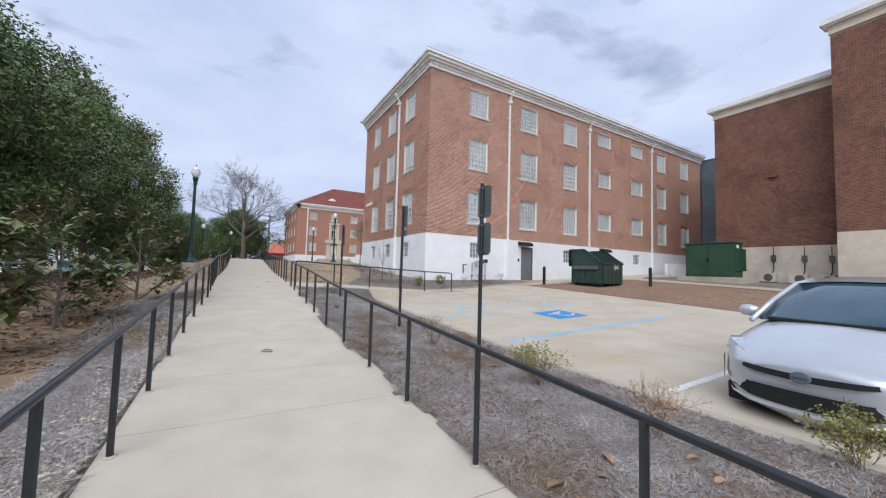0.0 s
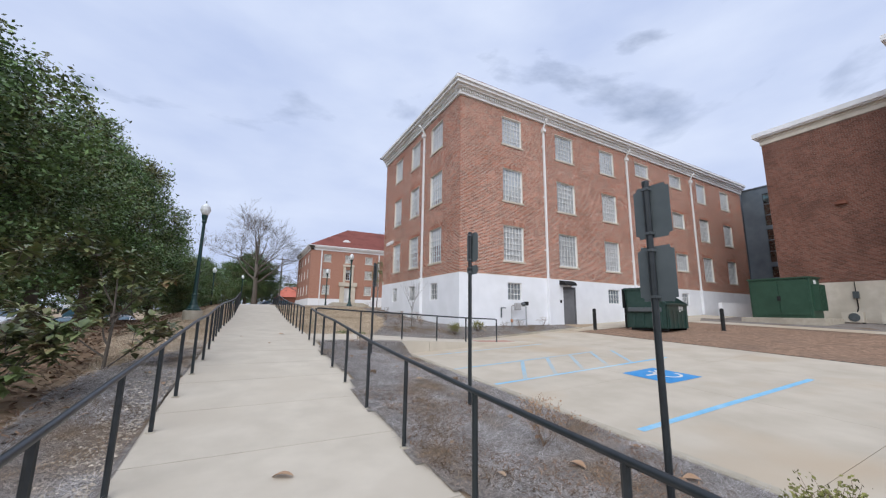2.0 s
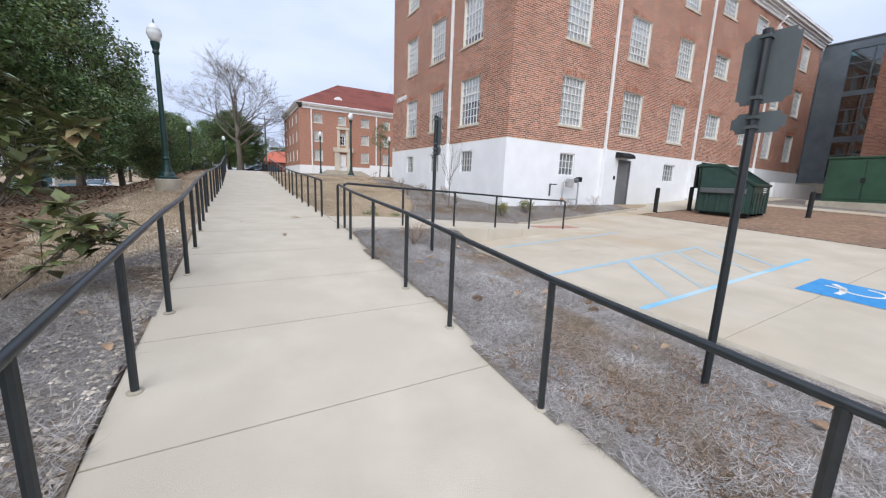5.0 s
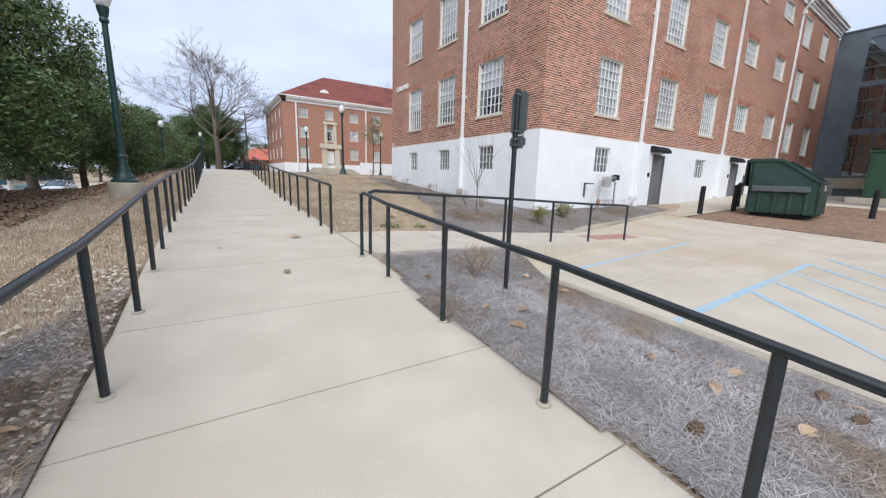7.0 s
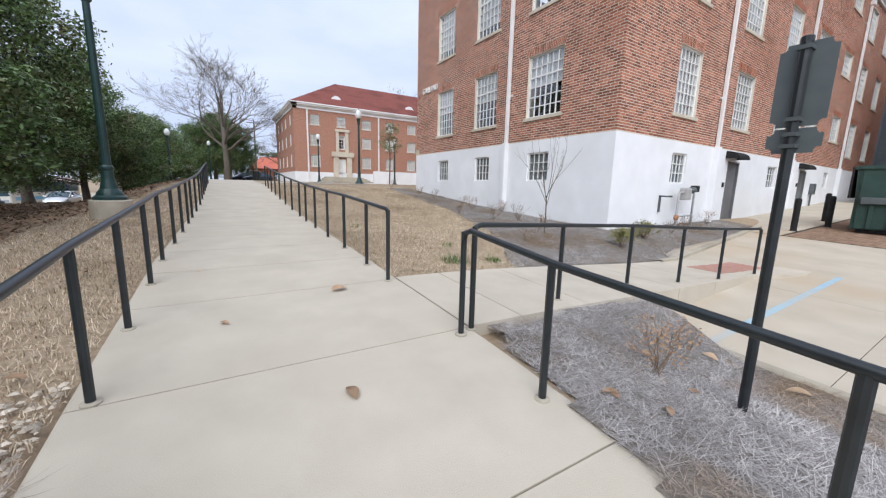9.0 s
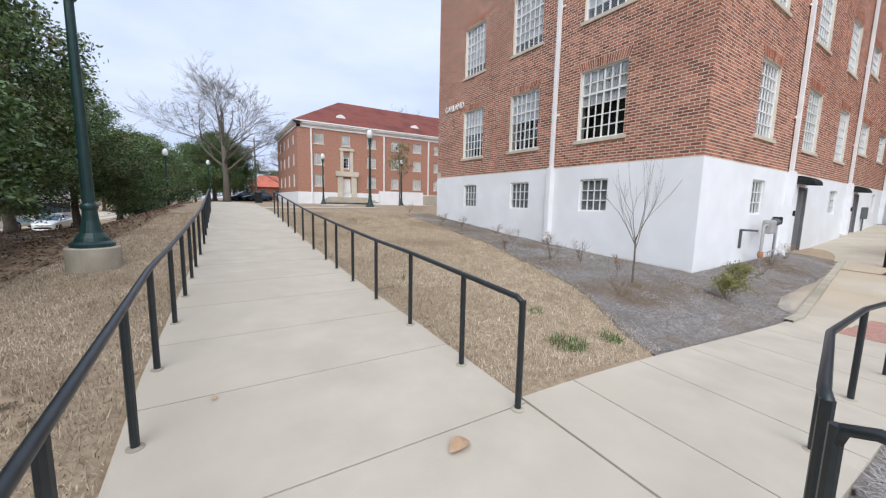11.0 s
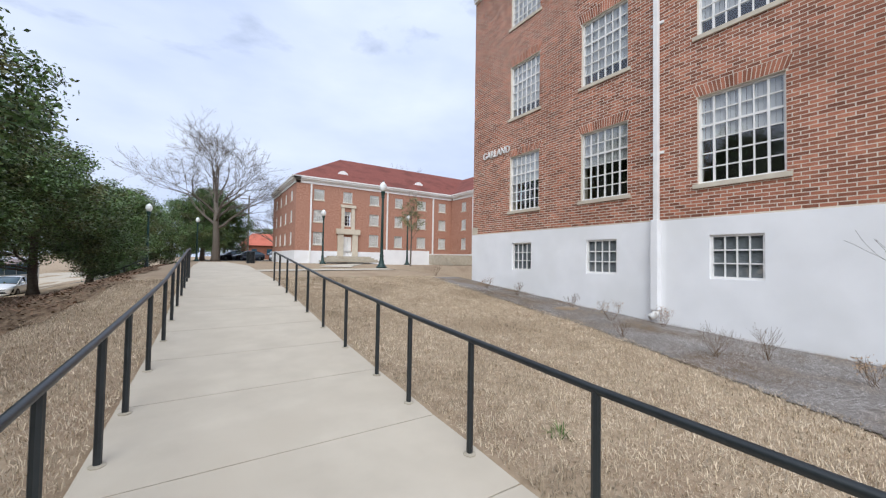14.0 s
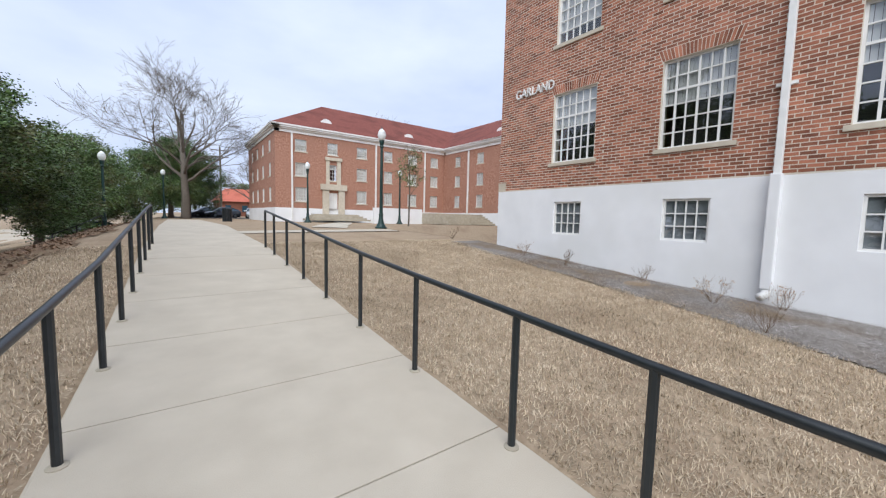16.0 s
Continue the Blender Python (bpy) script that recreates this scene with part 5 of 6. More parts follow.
for i in range(7):
    a = 0.9 * i
    limbs(bm, rng, Vector((0.02, 0, 1.8 + 0.3 * i)), Vector((math.cos(a) * 0.4, math.sin(a) * 0.4, 0.9)), 0.9, 0.02, 2, 0.2, 0.3, tips, 4, 0.005)
part("trunk", bm, M_BARK, ct)
v, f = leafy_crown(9, [(0, 0, 3.3, 0.95), (0, 0, 4.3, 0.7)], 60, 18, 0.14, 0.14)
fast_mesh("crown", v, f, M_LEAF2, ct)


# ---- street lamps ----
M_GLOBE = mat("acrylic_globe", (0.72, 0.74, 0.74), (0.82, 0.84, 0.84), 4, 0.25, spec=0.5)


def street_lamp(x, y, z, ped=0.0, label="dark green cast post lamp with white acorn globe"):
    t = root("street_lamp", label, "street lamp", pose(x, y, z), "post lamps")
    if ped:
        part("pedestal", lathe([(0.37, -0.4), (0.37, ped - 0.02), (0.35, ped)], 28), M_CURB, t)
    o = Matrix.Translation((0, 0, ped))
    part("base", lathe([(0.30, 0), (0.30, 0.06), (0.24, 0.10), (0.22, 0.16), (0.16, 0.24), (0.115, 0.45), (0.10, 0.62), (0.12, 0.66), (0.12, 0.70), (0.095, 0.74)], 24, o), M_LAMP, t, smooth=False)
    bm = bmesh.new()
    tube(bm, [(0, 0, ped + 0.72), (0, 0, ped + 3.95)], [0.088, 0.062], 16)
    part("shaft", bm, M_LAMP, t)
    part("capital", lathe([(0.065, 3.93), (0.10, 3.97), (0.10, 4.02), (0.08, 4.06), (0.12, 4.22), (0.13, 4.30), (0.11, 4.32)], 20, o), M_LAMP, t)
    part("globe", lathe([(0.11, 4.31), (0.16, 4.40), (0.205, 4.52), (0.21, 4.58), (0.185, 4.66), (0.19, 4.67), (0.15, 4.75), (0.07, 4.84), (0.03, 4.87)], 24, o), M_GLOBE, t, smooth=True)
    part("finial", lathe([(0.03, 4.86), (0.035, 4.89), (0.012, 4.92), (0.02, 4.95), (0.004, 5.0)], 10, o), M_LAMP, t)
    return t


street_lamp(-1.6, 21.8, ground_z(-1.6, 21.8) - 0.08, 0.46, "dark green post lamp on a round concrete pedestal")
for x, y in ((-2.95, 50.0), (-0.3, 66.0)):
    street_lamp(x, y, ground_z(x, y))
street_lamp(8.8, 36.3, ground_z(8.8, 36.3))
for x, y in ((9.3, 50.5), (17.0, 49.0)):
    street_lamp(x, y, ground_z(x, y))

# ---- sign posts ----
M_SIGNBACK = mat("aluminium_sign_back", (0.115, 0.135, 0.14), (0.15, 0.17, 0.175), 6, 0.5, metal=0.3, spec=0.5)


def sign_post(x, y, zb, plates, zt):
    t = root("parking_sign", "black steel post with grey sign plates seen from behind", "sign", group="parking signs")
    bm = bmesh.new()
    tube(bm, [(x, y, zb - 0.1), (x, y, zt)], 0.031, 10)
    part("post", bm, M_RAIL, t)
    for y0, y1, z0, z1 in plates:
        bm = bmesh.new()
        box(bm, x + 0.034, x + 0.038, y0, y1, z0, z1)
        bmesh.ops.bevel(bm, geom=[e for e in bm.edges if abs(e.verts[0].co.x - e.verts[1].co.x) > 0.002], offset=0.035, segments=3, affect="EDGES")
        part("plate", bm, M_SIGNBACK, t)
        for z in (z0 + 0.04, z1 - 0.04):
            part("clamp", boxes((x - 0.036, x + 0.034, y - 0.036, y + 0.036, z - 0.012, z + 0.012)), M_GREYMET, t)
    part("cap", lathe([(0.033, zt - 0.03), (0.033, zt), (0.02, zt + 0.008)], 10, Matrix.Translation((x, y, 0))), M_RAIL, t)
    return t


sign_post(3.70, 4.285, mulch_z(3.7, 4.285), ((4.09, 4.44, 2.48, 2.99), (4.09, 4.44, 1.89, 2.40)), 3.03)
sign_post(3.70, 7.44, mulch_z(3.7, 7.44), ((7.25, 7.59, 2.61, 3.11), (7.25, 7.59, 2.40, 2.55)), 3.12)
sign_post(3.49, 12.07, mulch_z(3.49, 12.07), ((11.93, 12.2, 2.58, 3.07), (11.93, 12.2, 2.42, 2.57)), 3.09)

# ---- bollards ----
for x, y in ((16.2, 15.4), (18.3, 15.1), (20.6, 11.7), (20.0, 15.6)):
    t = root("bollard", "black steel bollard on the paving", "bollard", pose(x, y, lot_z(x, y)), "bollards")
    part("body", lathe([(0.085, -0.02), (0.085, 1.0), (0.07, 1.04), (0.02, 1.06)], 16), M_RUBBER, t)
    part("base_ring", lathe([(0.11, 0), (0.11, 0.015), (0.09, 0.025)], 16), M_RUBBER, t)

# ---- dumpster ----
dz = lot_z(18.8, 13.4)
dump = root("dumpster", "dark green steel front-load dumpster with open lid", "dumpster", pose(17.62, 12.55, dz, rz=7))
A, B, H1, H2 = 2.15, 1.95, 1.25, 2.0
bm = bmesh.new()
prof = [(0, 0.10), (B * 0.0, H1), (B * 0.55, H2), (B, H2), (B - 0.12, 0.10)]
for (s0, s1) in ((0.0, 0.04), (A - 0.04, A)):
    f0, f1 = [bm.verts.new((s0, y, z)) for y, z in prof], [bm.verts.new((s1, y, z)) for y, z in prof]
    bm.faces.new(f0)
    bm.faces.new(f1[::-1])
    for i in range(5):
        bm.faces.new((f0[i], f0[(i + 1) % 5], f1[(i + 1) % 5], f1[i]))
box(bm, 0, A, 0, 0.04, 0.1, H1)
box(bm, 0, A, B - 0.14, B - 0.06, 0.1, H2)
box(bm, 0, A, 0, B - 0.1, 0.1, 0.14)
part("body", bm, M_DUMP, dump)
bm = boxes((-0.05, A + 0.05, -0.05, 0.06, H1 - 0.06, H1 + 0.04), (-0.05, A + 0.05, B - 0.06, B + 0.05, H2 - 0.08, H2 + 0.02), bevel=0.01)
for s in (-0.05, A - 0.04):
    a, b = Vector((s, 0, H1)), Vector((s, B * 0.55, H2))
    vs = [bm.verts.new(p) for p in (a + Vector((0, 0, -0.06)), b + Vector((0, 0, -0.06)), b + Vector((0, 0, 0.04)), a + Vector((0, 0, 0.04)))]
    ws = [bm.verts.new(v.co + Vector((0.09, 0, 0))) for v in vs]
    bm.faces.new(vs)
    bm.faces.new(ws[::-1])
    for i in range(4):
        bm.faces.new((vs[i], vs[(i + 1) % 4], ws[(i + 1) % 4], ws[i]))
    box(bm, s, s + 0.09, B * 0.55, B, H2 - 0.06, H2 + 0.04)
part("rim", bm, M_DUMP, dump)
for i in range(5):
    part("rib", boxes((0.15 + i * 0.42, 0.25 + i * 0.42, -0.06, 0.0, 0.12, H1 - 0.3), bevel=0.02), M_DUMP, dump)
for i in range(4):
    part("rib", boxes((-0.06, 0.0, 0.2 + i * 0.42, 0.3 + i * 0.42, 0.12, 0.85), bevel=0.02), M_DUMP, dump)
part("fork_pocket", boxes((-0.14, -0.005, 0.2, 1.75, 0.88, 1.08), bevel=0.015), M_GREYMET, dump, "scuffed grey fork sleeve")
part("fork_pocket", boxes((A + 0.005, A + 0.14, 0.2, 1.75, 0.88, 1.08), bevel=0.015), M_GREYMET, dump, "scuffed grey fork sleeve")
bm = bmesh.new()
for i, (xx, wdt) in enumerate(((0.9, 0.5), (0.95, 0.4), (0.92, 0.46), (0.98, 0.34))):
    box(bm, xx + 0.3, xx + 0.3 + wdt, -0.008, -0.002, 1.1 - i * 0.07, 1.135 - i * 0.07)
part("label_lines", bm, M_TRIM, dump, "unreadable white lettering")
part("lid", boxes((-0.06, A * 0.5, B + 0.05, B + 0.10, 1.05, H2), (A * 0.5 + 0.02, A + 0.06, B + 0.05, B + 0.10, 1.05, H2), bevel=0.01), M_RUBBER, dump, "black plastic lid hanging open")
for s in (0.1, A - 0.2):
    part("skid", boxes((s, s + 0.1, 0.05, B - 0.2, 0, 0.1)), M_RUBBER, dump)

# ---- transformer, condensers ----
tz = lot_z(28, 12)
pad = root("transformer_pad", "low concrete pad under the cabinet", "concrete pad", pose(27.2, 10.3, tz))
part("slab", boxes((-0.2, 2.4, -0.3, 3.4, -0.1, 0.28), bevel=0.02), M_CURB, pad)
xf = root("transformer", "green steel utility transformer cabinet", "utility cabinet", pose(27.2, 10.3, tz + 0.28))
part("cabinet", boxes((0, 1.3, 0.15, 2.9, 0, 2.15), bevel=0.03), M_XFMR, xf)
part("roof_lip", boxes((-0.06, 1.36, 0.08, 2.96, 2.15, 2.24), bevel=0.02), M_XFMR, xf)
part("tank", boxes((1.3, 1.9, 0.4, 2.6, 0, 1.8), bevel=0.02), M_XFMR, xf)
part("front_door", boxes((-0.03, 0.0, 0.25, 1.5, 0.15, 2.05), bevel=0.008), M_XFMR, xf)
part("front_door", boxes((-0.03, 0.0, 1.54, 2.8, 0.15, 2.05), bevel=0.008), M_XFMR, xf)
part("latch", boxes((-0.08, -0.03, 1.45, 1.6, 0.95, 1.2)), M_RUBBER, xf)
for i in range(6):
    part("cooling_fin", boxes((0.2 + i * 0.17, 0.24 + i * 0.17, -0.12, 0.15, 0.4, 1.8)), M_XFMR, xf)
part("caution_label", boxes((0.5, 0.75, 0.12, 0.146, 1.85, 2.05)), M_TRIM, xf)
for i, y in enumerate((9.8, 8.3, 7.1)):
    ac = root("condenser_unit", "beige outdoor air conditioning condenser by the wall", "air conditioner", pose(30.1, y, lot_z(30.1, y) + 0.0), "condensers")
    part("casing", boxes((0, 0.34, -0.42, 0.42, 0.06, 0.62), bevel=0.015), M_CREAM, ac)
    part("fan_grille", lathe([(0.23, 0), (0.23, 0.015), (0.2, 0.02), (0.05, 0.02)], 20, Matrix.Translation((-0.012, -0.08, 0.34)) @ pose(0, 0, 0, 0, -90)), M_GREYMET, ac)
    part("foot", boxes((0.05, 0.3, -0.4, -0.34, -0.05, 0.06)), M_RUBBER, ac)
    part("foot", boxes((0.05, 0.3, 0.34, 0.4, -0.05, 0.06)), M_RUBBER, ac)
    sw = root("disconnect_box", "small grey disconnect box on the wall", "electrical box", pose(30.96, y - 0.1, lot_z(31, y)), "disconnects")
    part("case", boxes((-0.12, 0.0, -0.12, 0.12, 1.35, 1.75), bevel=0.01), M_GREYMET, sw)
    bm = bmesh.new()
    tube(bm, [(-0.05, 0, 1.35), (-0.05, 0, 0.8), (-0.5, 0.05, 0.35)], 0.025, 6)
    tube(bm, [(-0.04, 0, 1.75), (-0.04, 0, 2.3)], 0.018, 6)
    part("conduit", bm, M_RUBBER, sw)

# ---- gas meter on the south wall ----
M_PALEMET = mat("pale_grey_paint", (0.38, 0.39, 0.40), (0.5, 0.51, 0.52), 9, 0.6, c3=(0.3, 0.28, 0.26))
gm = root("gas_meter", "grey gas meter set with pipes and valves", "gas meter", MS @ Matrix.Translation((2.35, 0, 1.15)))
bm = bmesh.new()
tube(bm, [(0.5, -0.4, -0.1), (0.5, -0.4, 0.95), (0.56, -0.4, 1.0), (1.4, -0.4, 1.0), (1.46, -0.4, 0.95), (1.46, -0.4, -0.1)], 0.035, 8)
tube(bm, [(0.5, -0.4, 0.3), (1.46, -0.4, 0.3)], 0.03, 8)
part("pipe", bm, M_PALEMET, gm, smooth=True)
part("meter_body", boxes((0.75, 1.05, -0.52, -0.28, 0.78, 1.14), bevel=0.05), M_PALEMET, gm)
part("regulator", lathe([(0.03, -0.1), (0.12, -0.05), (0.13, 0.0), (0.12, 0.05), (0.05, 0.1)], 16, Matrix.Translation((1.25, -0.42, 1.08))), M_GREYMET, gm)
part("valve", lathe([(0.05, -0.08), (0.07, 0.0), (0.05, 0.08)], 12, Matrix.Translation((0.5, -0.4, 0.25))), mat("rusty_valve", (0.3, 0.13, 0.06), (0.4, 0.2, 0.1), 9, 0.8), gm, "rust-orange valve")
part("bracket", boxes((0.1, 0.15, -0.4, -0.03, 0.85, 0.9), (0.1, 0.15, -0.08, -0.03, 0.4, 0.9)), M_GREYMET, gm)
part("cap", boxes((1.38, 1.56, -0.5, -0.3, 1.02, 1.22), bevel=0.03), M_RUBBER, gm)
eb = root("meter_box", "grey electric meter box with conduit on the wall", "electrical box", MS @ Matrix.Translation((17.2, -0.03, 2.2)))
part("case", boxes((0, 0.4, -0.18, 0, 0, 0.55), bevel=0.02), M_GREYMET, eb)
part("conduit", boxes((0.16, 0.22, -0.1, -0.04, -0.9, 0)), M_GREYMET, eb)

# ---- cars ----
M_CARGL = mat("car_glass", (0.03, 0.07, 0.10), (0.045, 0.09, 0.12), 1.0, 0.05, spec=0.8)
M_TYRE = mat("tyre", (0.015, 0.015, 0.015), (0.03, 0.03, 0.03), 20, 0.85, spec=0.3)
M_HEAD = mat("headlight_lens", (0.30, 0.33, 0.36), (0.45, 0.48, 0.52), 20, 0.1, spec=0.8)


def car_paint(name, c):
    m = mat(name, c, tuple(v * 1.08 for v in c), 2, 0.28, metal=0.35, spec=0.6)
    m.node_tree.nodes["Principled BSDF"].inputs["Coat Weight"].default_value = 0.7
    return m


def hatchback(m, paint, label, name="hatchback"):
    """A car; its nose points along local -x, its wheels stand on z = 0."""
    t = root(name, label, "car", m, "parked cars")
    # stations along the car: x, half width at the belt, at the sill; sill, bumper crease, belt and hood heights
    st = [(0.0, 0.50, 0.42, 0.20, 0.40, 0.60, 0.64), (0.10, 0.72, 0.66, 0.19, 0.42, 0.66, 0.71), (0.35, 0.84, 0.80, 0.19, 0.45, 0.74, 0.81), (0.8, 0.87, 0.85, 0.19, 0.48, 0.82, 0.92),
          (1.25, 0.87, 0.86, 0.19, 0.5, 0.88, 1.01), (2.2, 0.88, 0.87, 0.19, 0.5, 0.93, 1.02), (3.3, 0.88, 0.86, 0.19, 0.52, 0.97, 1.04), (4.1, 0.84, 0.82, 0.22, 0.55, 1.0, 1.06), (4.45, 0.72, 0.7, 0.3, 0.58, 0.95, 1.02)]
    bm = bmesh.new()
    rings = []
    for x, wb_, ws, zs, zc, zb, zt in st:
        half = [(ws * 0.9, zs), (ws, zs + 0.08), (wb_ * 1.0, zc), (wb_ * 0.985, (zc + zb) / 2), (wb_ * 0.95, zb), (wb_ * 0.72, zt - 0.02), (wb_ * 0.36, zt + 0.01), (0, zt + 0.02)]
        ring = [(x, y, z) for y, z in half] + [(x, -y, z) for y, z in half[-2::-1]]
        rings.append([bm.verts.new((a + (0.10 * (b / 0.9) ** 2 if a < 0.5 else 0), b, c)) for a, b, c in ring])
    for a, b in zip(rings, rings[1:]):
        for k in range(len(a) - 1):
            bm.faces.new((a[k], b[k], b[k + 1], a[k + 1]))
        bm.faces.new((a[-1], b[-1], b[0], a[0]))
    bm.faces.new(rings[0])
    bm.faces.new(rings[-1][::-1])
    bmesh.ops.recalc_face_normals(bm, faces=bm.faces)
    bmesh.ops.subdivide_edges(bm, edges=bm.edges, cuts=1, use_grid_fill=True, smooth=0.6)
    part("body", bm, paint, t, smooth=True)
    # cabin: windscreen, roof, rear glass
    cab = [(1.12, 0.74, 1.00), (1.55, 0.70, 1.24), (2.05, 0.62, 1.44), (2.6, 0.60, 1.49), (3.3, 0.58, 1.43), (4.0, 0.60, 1.22), (4.3, 0.62, 1.06)]
    bm = bmesh.new()
    rings = []
    for x, w, z in cab:
        ring = [(0.80, 0.98), (w + 0.03, z - 0.10 if z > 1.15 else 1.0), (w, z - 0.02), (w * 0.5, z + 0.015), (0, z + 0.02)]
        rings.append([bm.verts.new((x, y, max(c, 0.95))) for y, c in ring] + [bm.verts.new((x, -y, max(c, 0.95))) for y, c in ring[-2::-1]])
    fr = []
    for i, (a, b) in enumerate(zip(rings, rings[1:])):
        for k in range(len(a) - 1):
            fr.append((i, k, bm.faces.new((a[k], b[k], b[k + 1], a[k + 1]))))
    part("glasshouse", bm, M_CARGL, t, "dark tinted glass", smooth=True)
    bm = bmesh.new()
    rings = []
    for x, w, z in cab[2:5]:
        rings.append([bm.verts.new((x, y, z + dz2)) for y, dz2 in ((w + 0.035, -0.08), (w + 0.01, 0.0), (w * 0.5, 0.035), (0, 0.04), (-w * 0.5, 0.035), (-w - 0.01, 0.0), (-w - 0.035, -0.08))])
    for a, b in zip(rings, rings[1:]):
        for k in range(6):
            bm.faces.new((a[k], b[k], b[k + 1], a[k + 1]))
    part("roof_panel", bm, paint, t, smooth=True)
    for s in (1, -1):
        bm = bmesh.new()
        tube(bm, [(1.0, s * 0.80, 0.98), (1.55, s * 0.745, 1.22), (2.05, s * 0.66, 1.42), (2.6, s * 0.64, 1.47), (3.3, s * 0.62, 1.41), (4.1, s * 0.66, 1.14)], [0.035, 0.035, 0.035, 0.03, 0.035, 0.05], 6)
        part("roof_rail", bm, paint, t, smooth=True)
        bm = bmesh.new()
        tube(bm, [(2.35, s * 0.80, 0.96), (2.45, s * 0.655, 1.43)], 0.03, 6)
        part("door_pillar", bm, M_RUBBER, t)
        mir = part("mirror", lathe([(0.02, -0.12), (0.075, -0.08), (0.085, 0.02), (0.06, 0.11), (0.01, 0.13)], 12, Matrix.Translation((1.42, s * 0.99, 1.06)) @ pose(0, 0, 0, 90 * s)), paint, t, smooth=True)
        # headlight: swept wedge
        bm = bmesh.new()
        pts = [(0.18, 0.50, 0.675), (0.34, 0.80, 0.70), (0.62, 0.865, 0.80), (0.42, 0.79, 0.815), (0.22, 0.56, 0.725)]
        a = [bm.verts.new((x - 0.015, s * (y + 0.012), z)) for x, y, z in pts]
        b = [bm.verts.new((x + 0.1, s * (y - 0.1), z)) for x, y, z in pts]
        bm.faces.new(a)
        for i in range(5):
            bm.faces.new((a[i], a[(i + 1) % 5], b[(i + 1) % 5], b[i]))
        part("headlight", bm, M_HEAD, t, "clear swept headlight")
        bm = bmesh.new()
        pts = [(0.16, 0.78, 0.36), (0.34, 0.87, 0.34), (0.40, 0.875, 0.62), (0.26, 0.83, 0.60)]
        a = [bm.verts.new((x - 0.01, s * (y - 0.02), z)) for x, y, z in pts]
        bm.faces.new(a)
        part("air_slot", bm, M_RUBBER, t)
        for wx in (0.86, 3.56):
            wh_ = part("wheel", lathe([(0.30, -0.10), (0.315, -0.06), (0.315, 0.06), (0.30, 0.10), (0.20, 0.105), (0.19, 0.07)], 26, Matrix.Translation((wx, s * 0.80, 0.315)) @ pose(0, 0, 0, 90)), M_TYRE, t)
            part("rim", lathe([(0.20, -0.02), (0.2, 0.03), (0.05, 0.05)], 18, Matrix.Translation((wx, s * 0.86, 0.315)) @ pose(0, 0, 0, -90 * s)), M_GREYMET, wh_)
    # front openings
    def strip(z0, z1, half, dx, material, nm, lb=""):
        bm = bmesh.new()
        n = 14
        lo, hi = [], []
        for i in range(n + 1):
            y = -half + 2 * half * i / n
            e = (y / 0.5)
            x = 0.1 * (y / 0.9) ** 2 + float(np.interp(abs(y), (0, 0.45, 0.66, 0.8), (0, 0, 0.1, 0.32))) - dx
            taper = 1 - 0.75 * (abs(y) / half) ** 3
            zm = (z0 + z1) / 2 + 0.05 * (abs(y) / half) ** 2
            lo.append(bm.verts.new((x, y, zm - (z1 - z0) / 2 * taper)))
            hi.append(bm.verts.new((x + 0.012, y, zm + (z1 - z0) / 2 * taper)))
        for i in range(n):
            bm.faces.new((lo[i], lo[i + 1], hi[i + 1], hi[i]))
        part(nm, bm, material, t, lb)
    strip(0.535, 0.60, 0.70, 0.03, M_RUBBER, "upper_grille")
    strip(0.25, 0.42, 0.78, 0.035, M_RUBBER, "lower_grille")
    strip(0.205, 0.24, 0.76, 0.06, paint, "front_lip")
    part("badge", lathe([(0.085, -0.012), (0.085, 0.008), (0.07, 0.014)], 20, Matrix.Translation((-0.035, 0, 0.575)) @ pose(0, 0, 0, 0, -80) @ Matrix.Diagonal((0.72, 1, 1, 1))), M_LINK, t, "plain dark oval badge")
    part("badge_ring", boxes((-0.056, -0.05, -0.06, 0.06, 0.565, 0.585)), M_GREYMET, t)
    # black box added low under the body to deepen the shadow beneath the car
    part("underbody_shade", boxes((0.2, 4.3, -0.76, 0.76, 0.1, 0.32), bevel=0.03), M_RUBBER, t)
    part("wiper_tray", boxes((1.08, 1.2, -0.66, 0.66, 0.99, 1.03), bevel=0.01), M_RUBBER, t)
    return t


silver = car_paint("silver_paint", (0.50, 0.52, 0.56))
hatchback(pose(5.66, 1.1, lot_z(5.66, 1.1) - 0.02, ry=-2.8, rz=-1) @ Matrix.Scale(1.03, 4), silver, "silver hatchback parked with its nose to the kerb")
white = car_paint("white_car_paint", (0.7, 0.7, 0.7))
dark = car_paint("dark_car_paint", (0.03, 0.035, 0.045))
for i, (x, y, r, p) in enumerate(((-15.0, 20.0, 80, white), (-15.3, 29.0, 85, white), (-14.5, 38.0, 85, white), (-14.0, 46.0, 85, dark), (-12.5, 58.0, 88, white), (-7.0, 66.0, 60, dark), (3.9, 79.0, 20, dark), (2.0, 80.5, 20, dark), (9.5, 78, 80, white), (10.5, 84, 80, dark))):
    hatchback(pose(x, y, ground_z(x, y), rz=r), p, "parked white car seen beyond the trees" if p is white else "parked dark car seen beyond the trees")


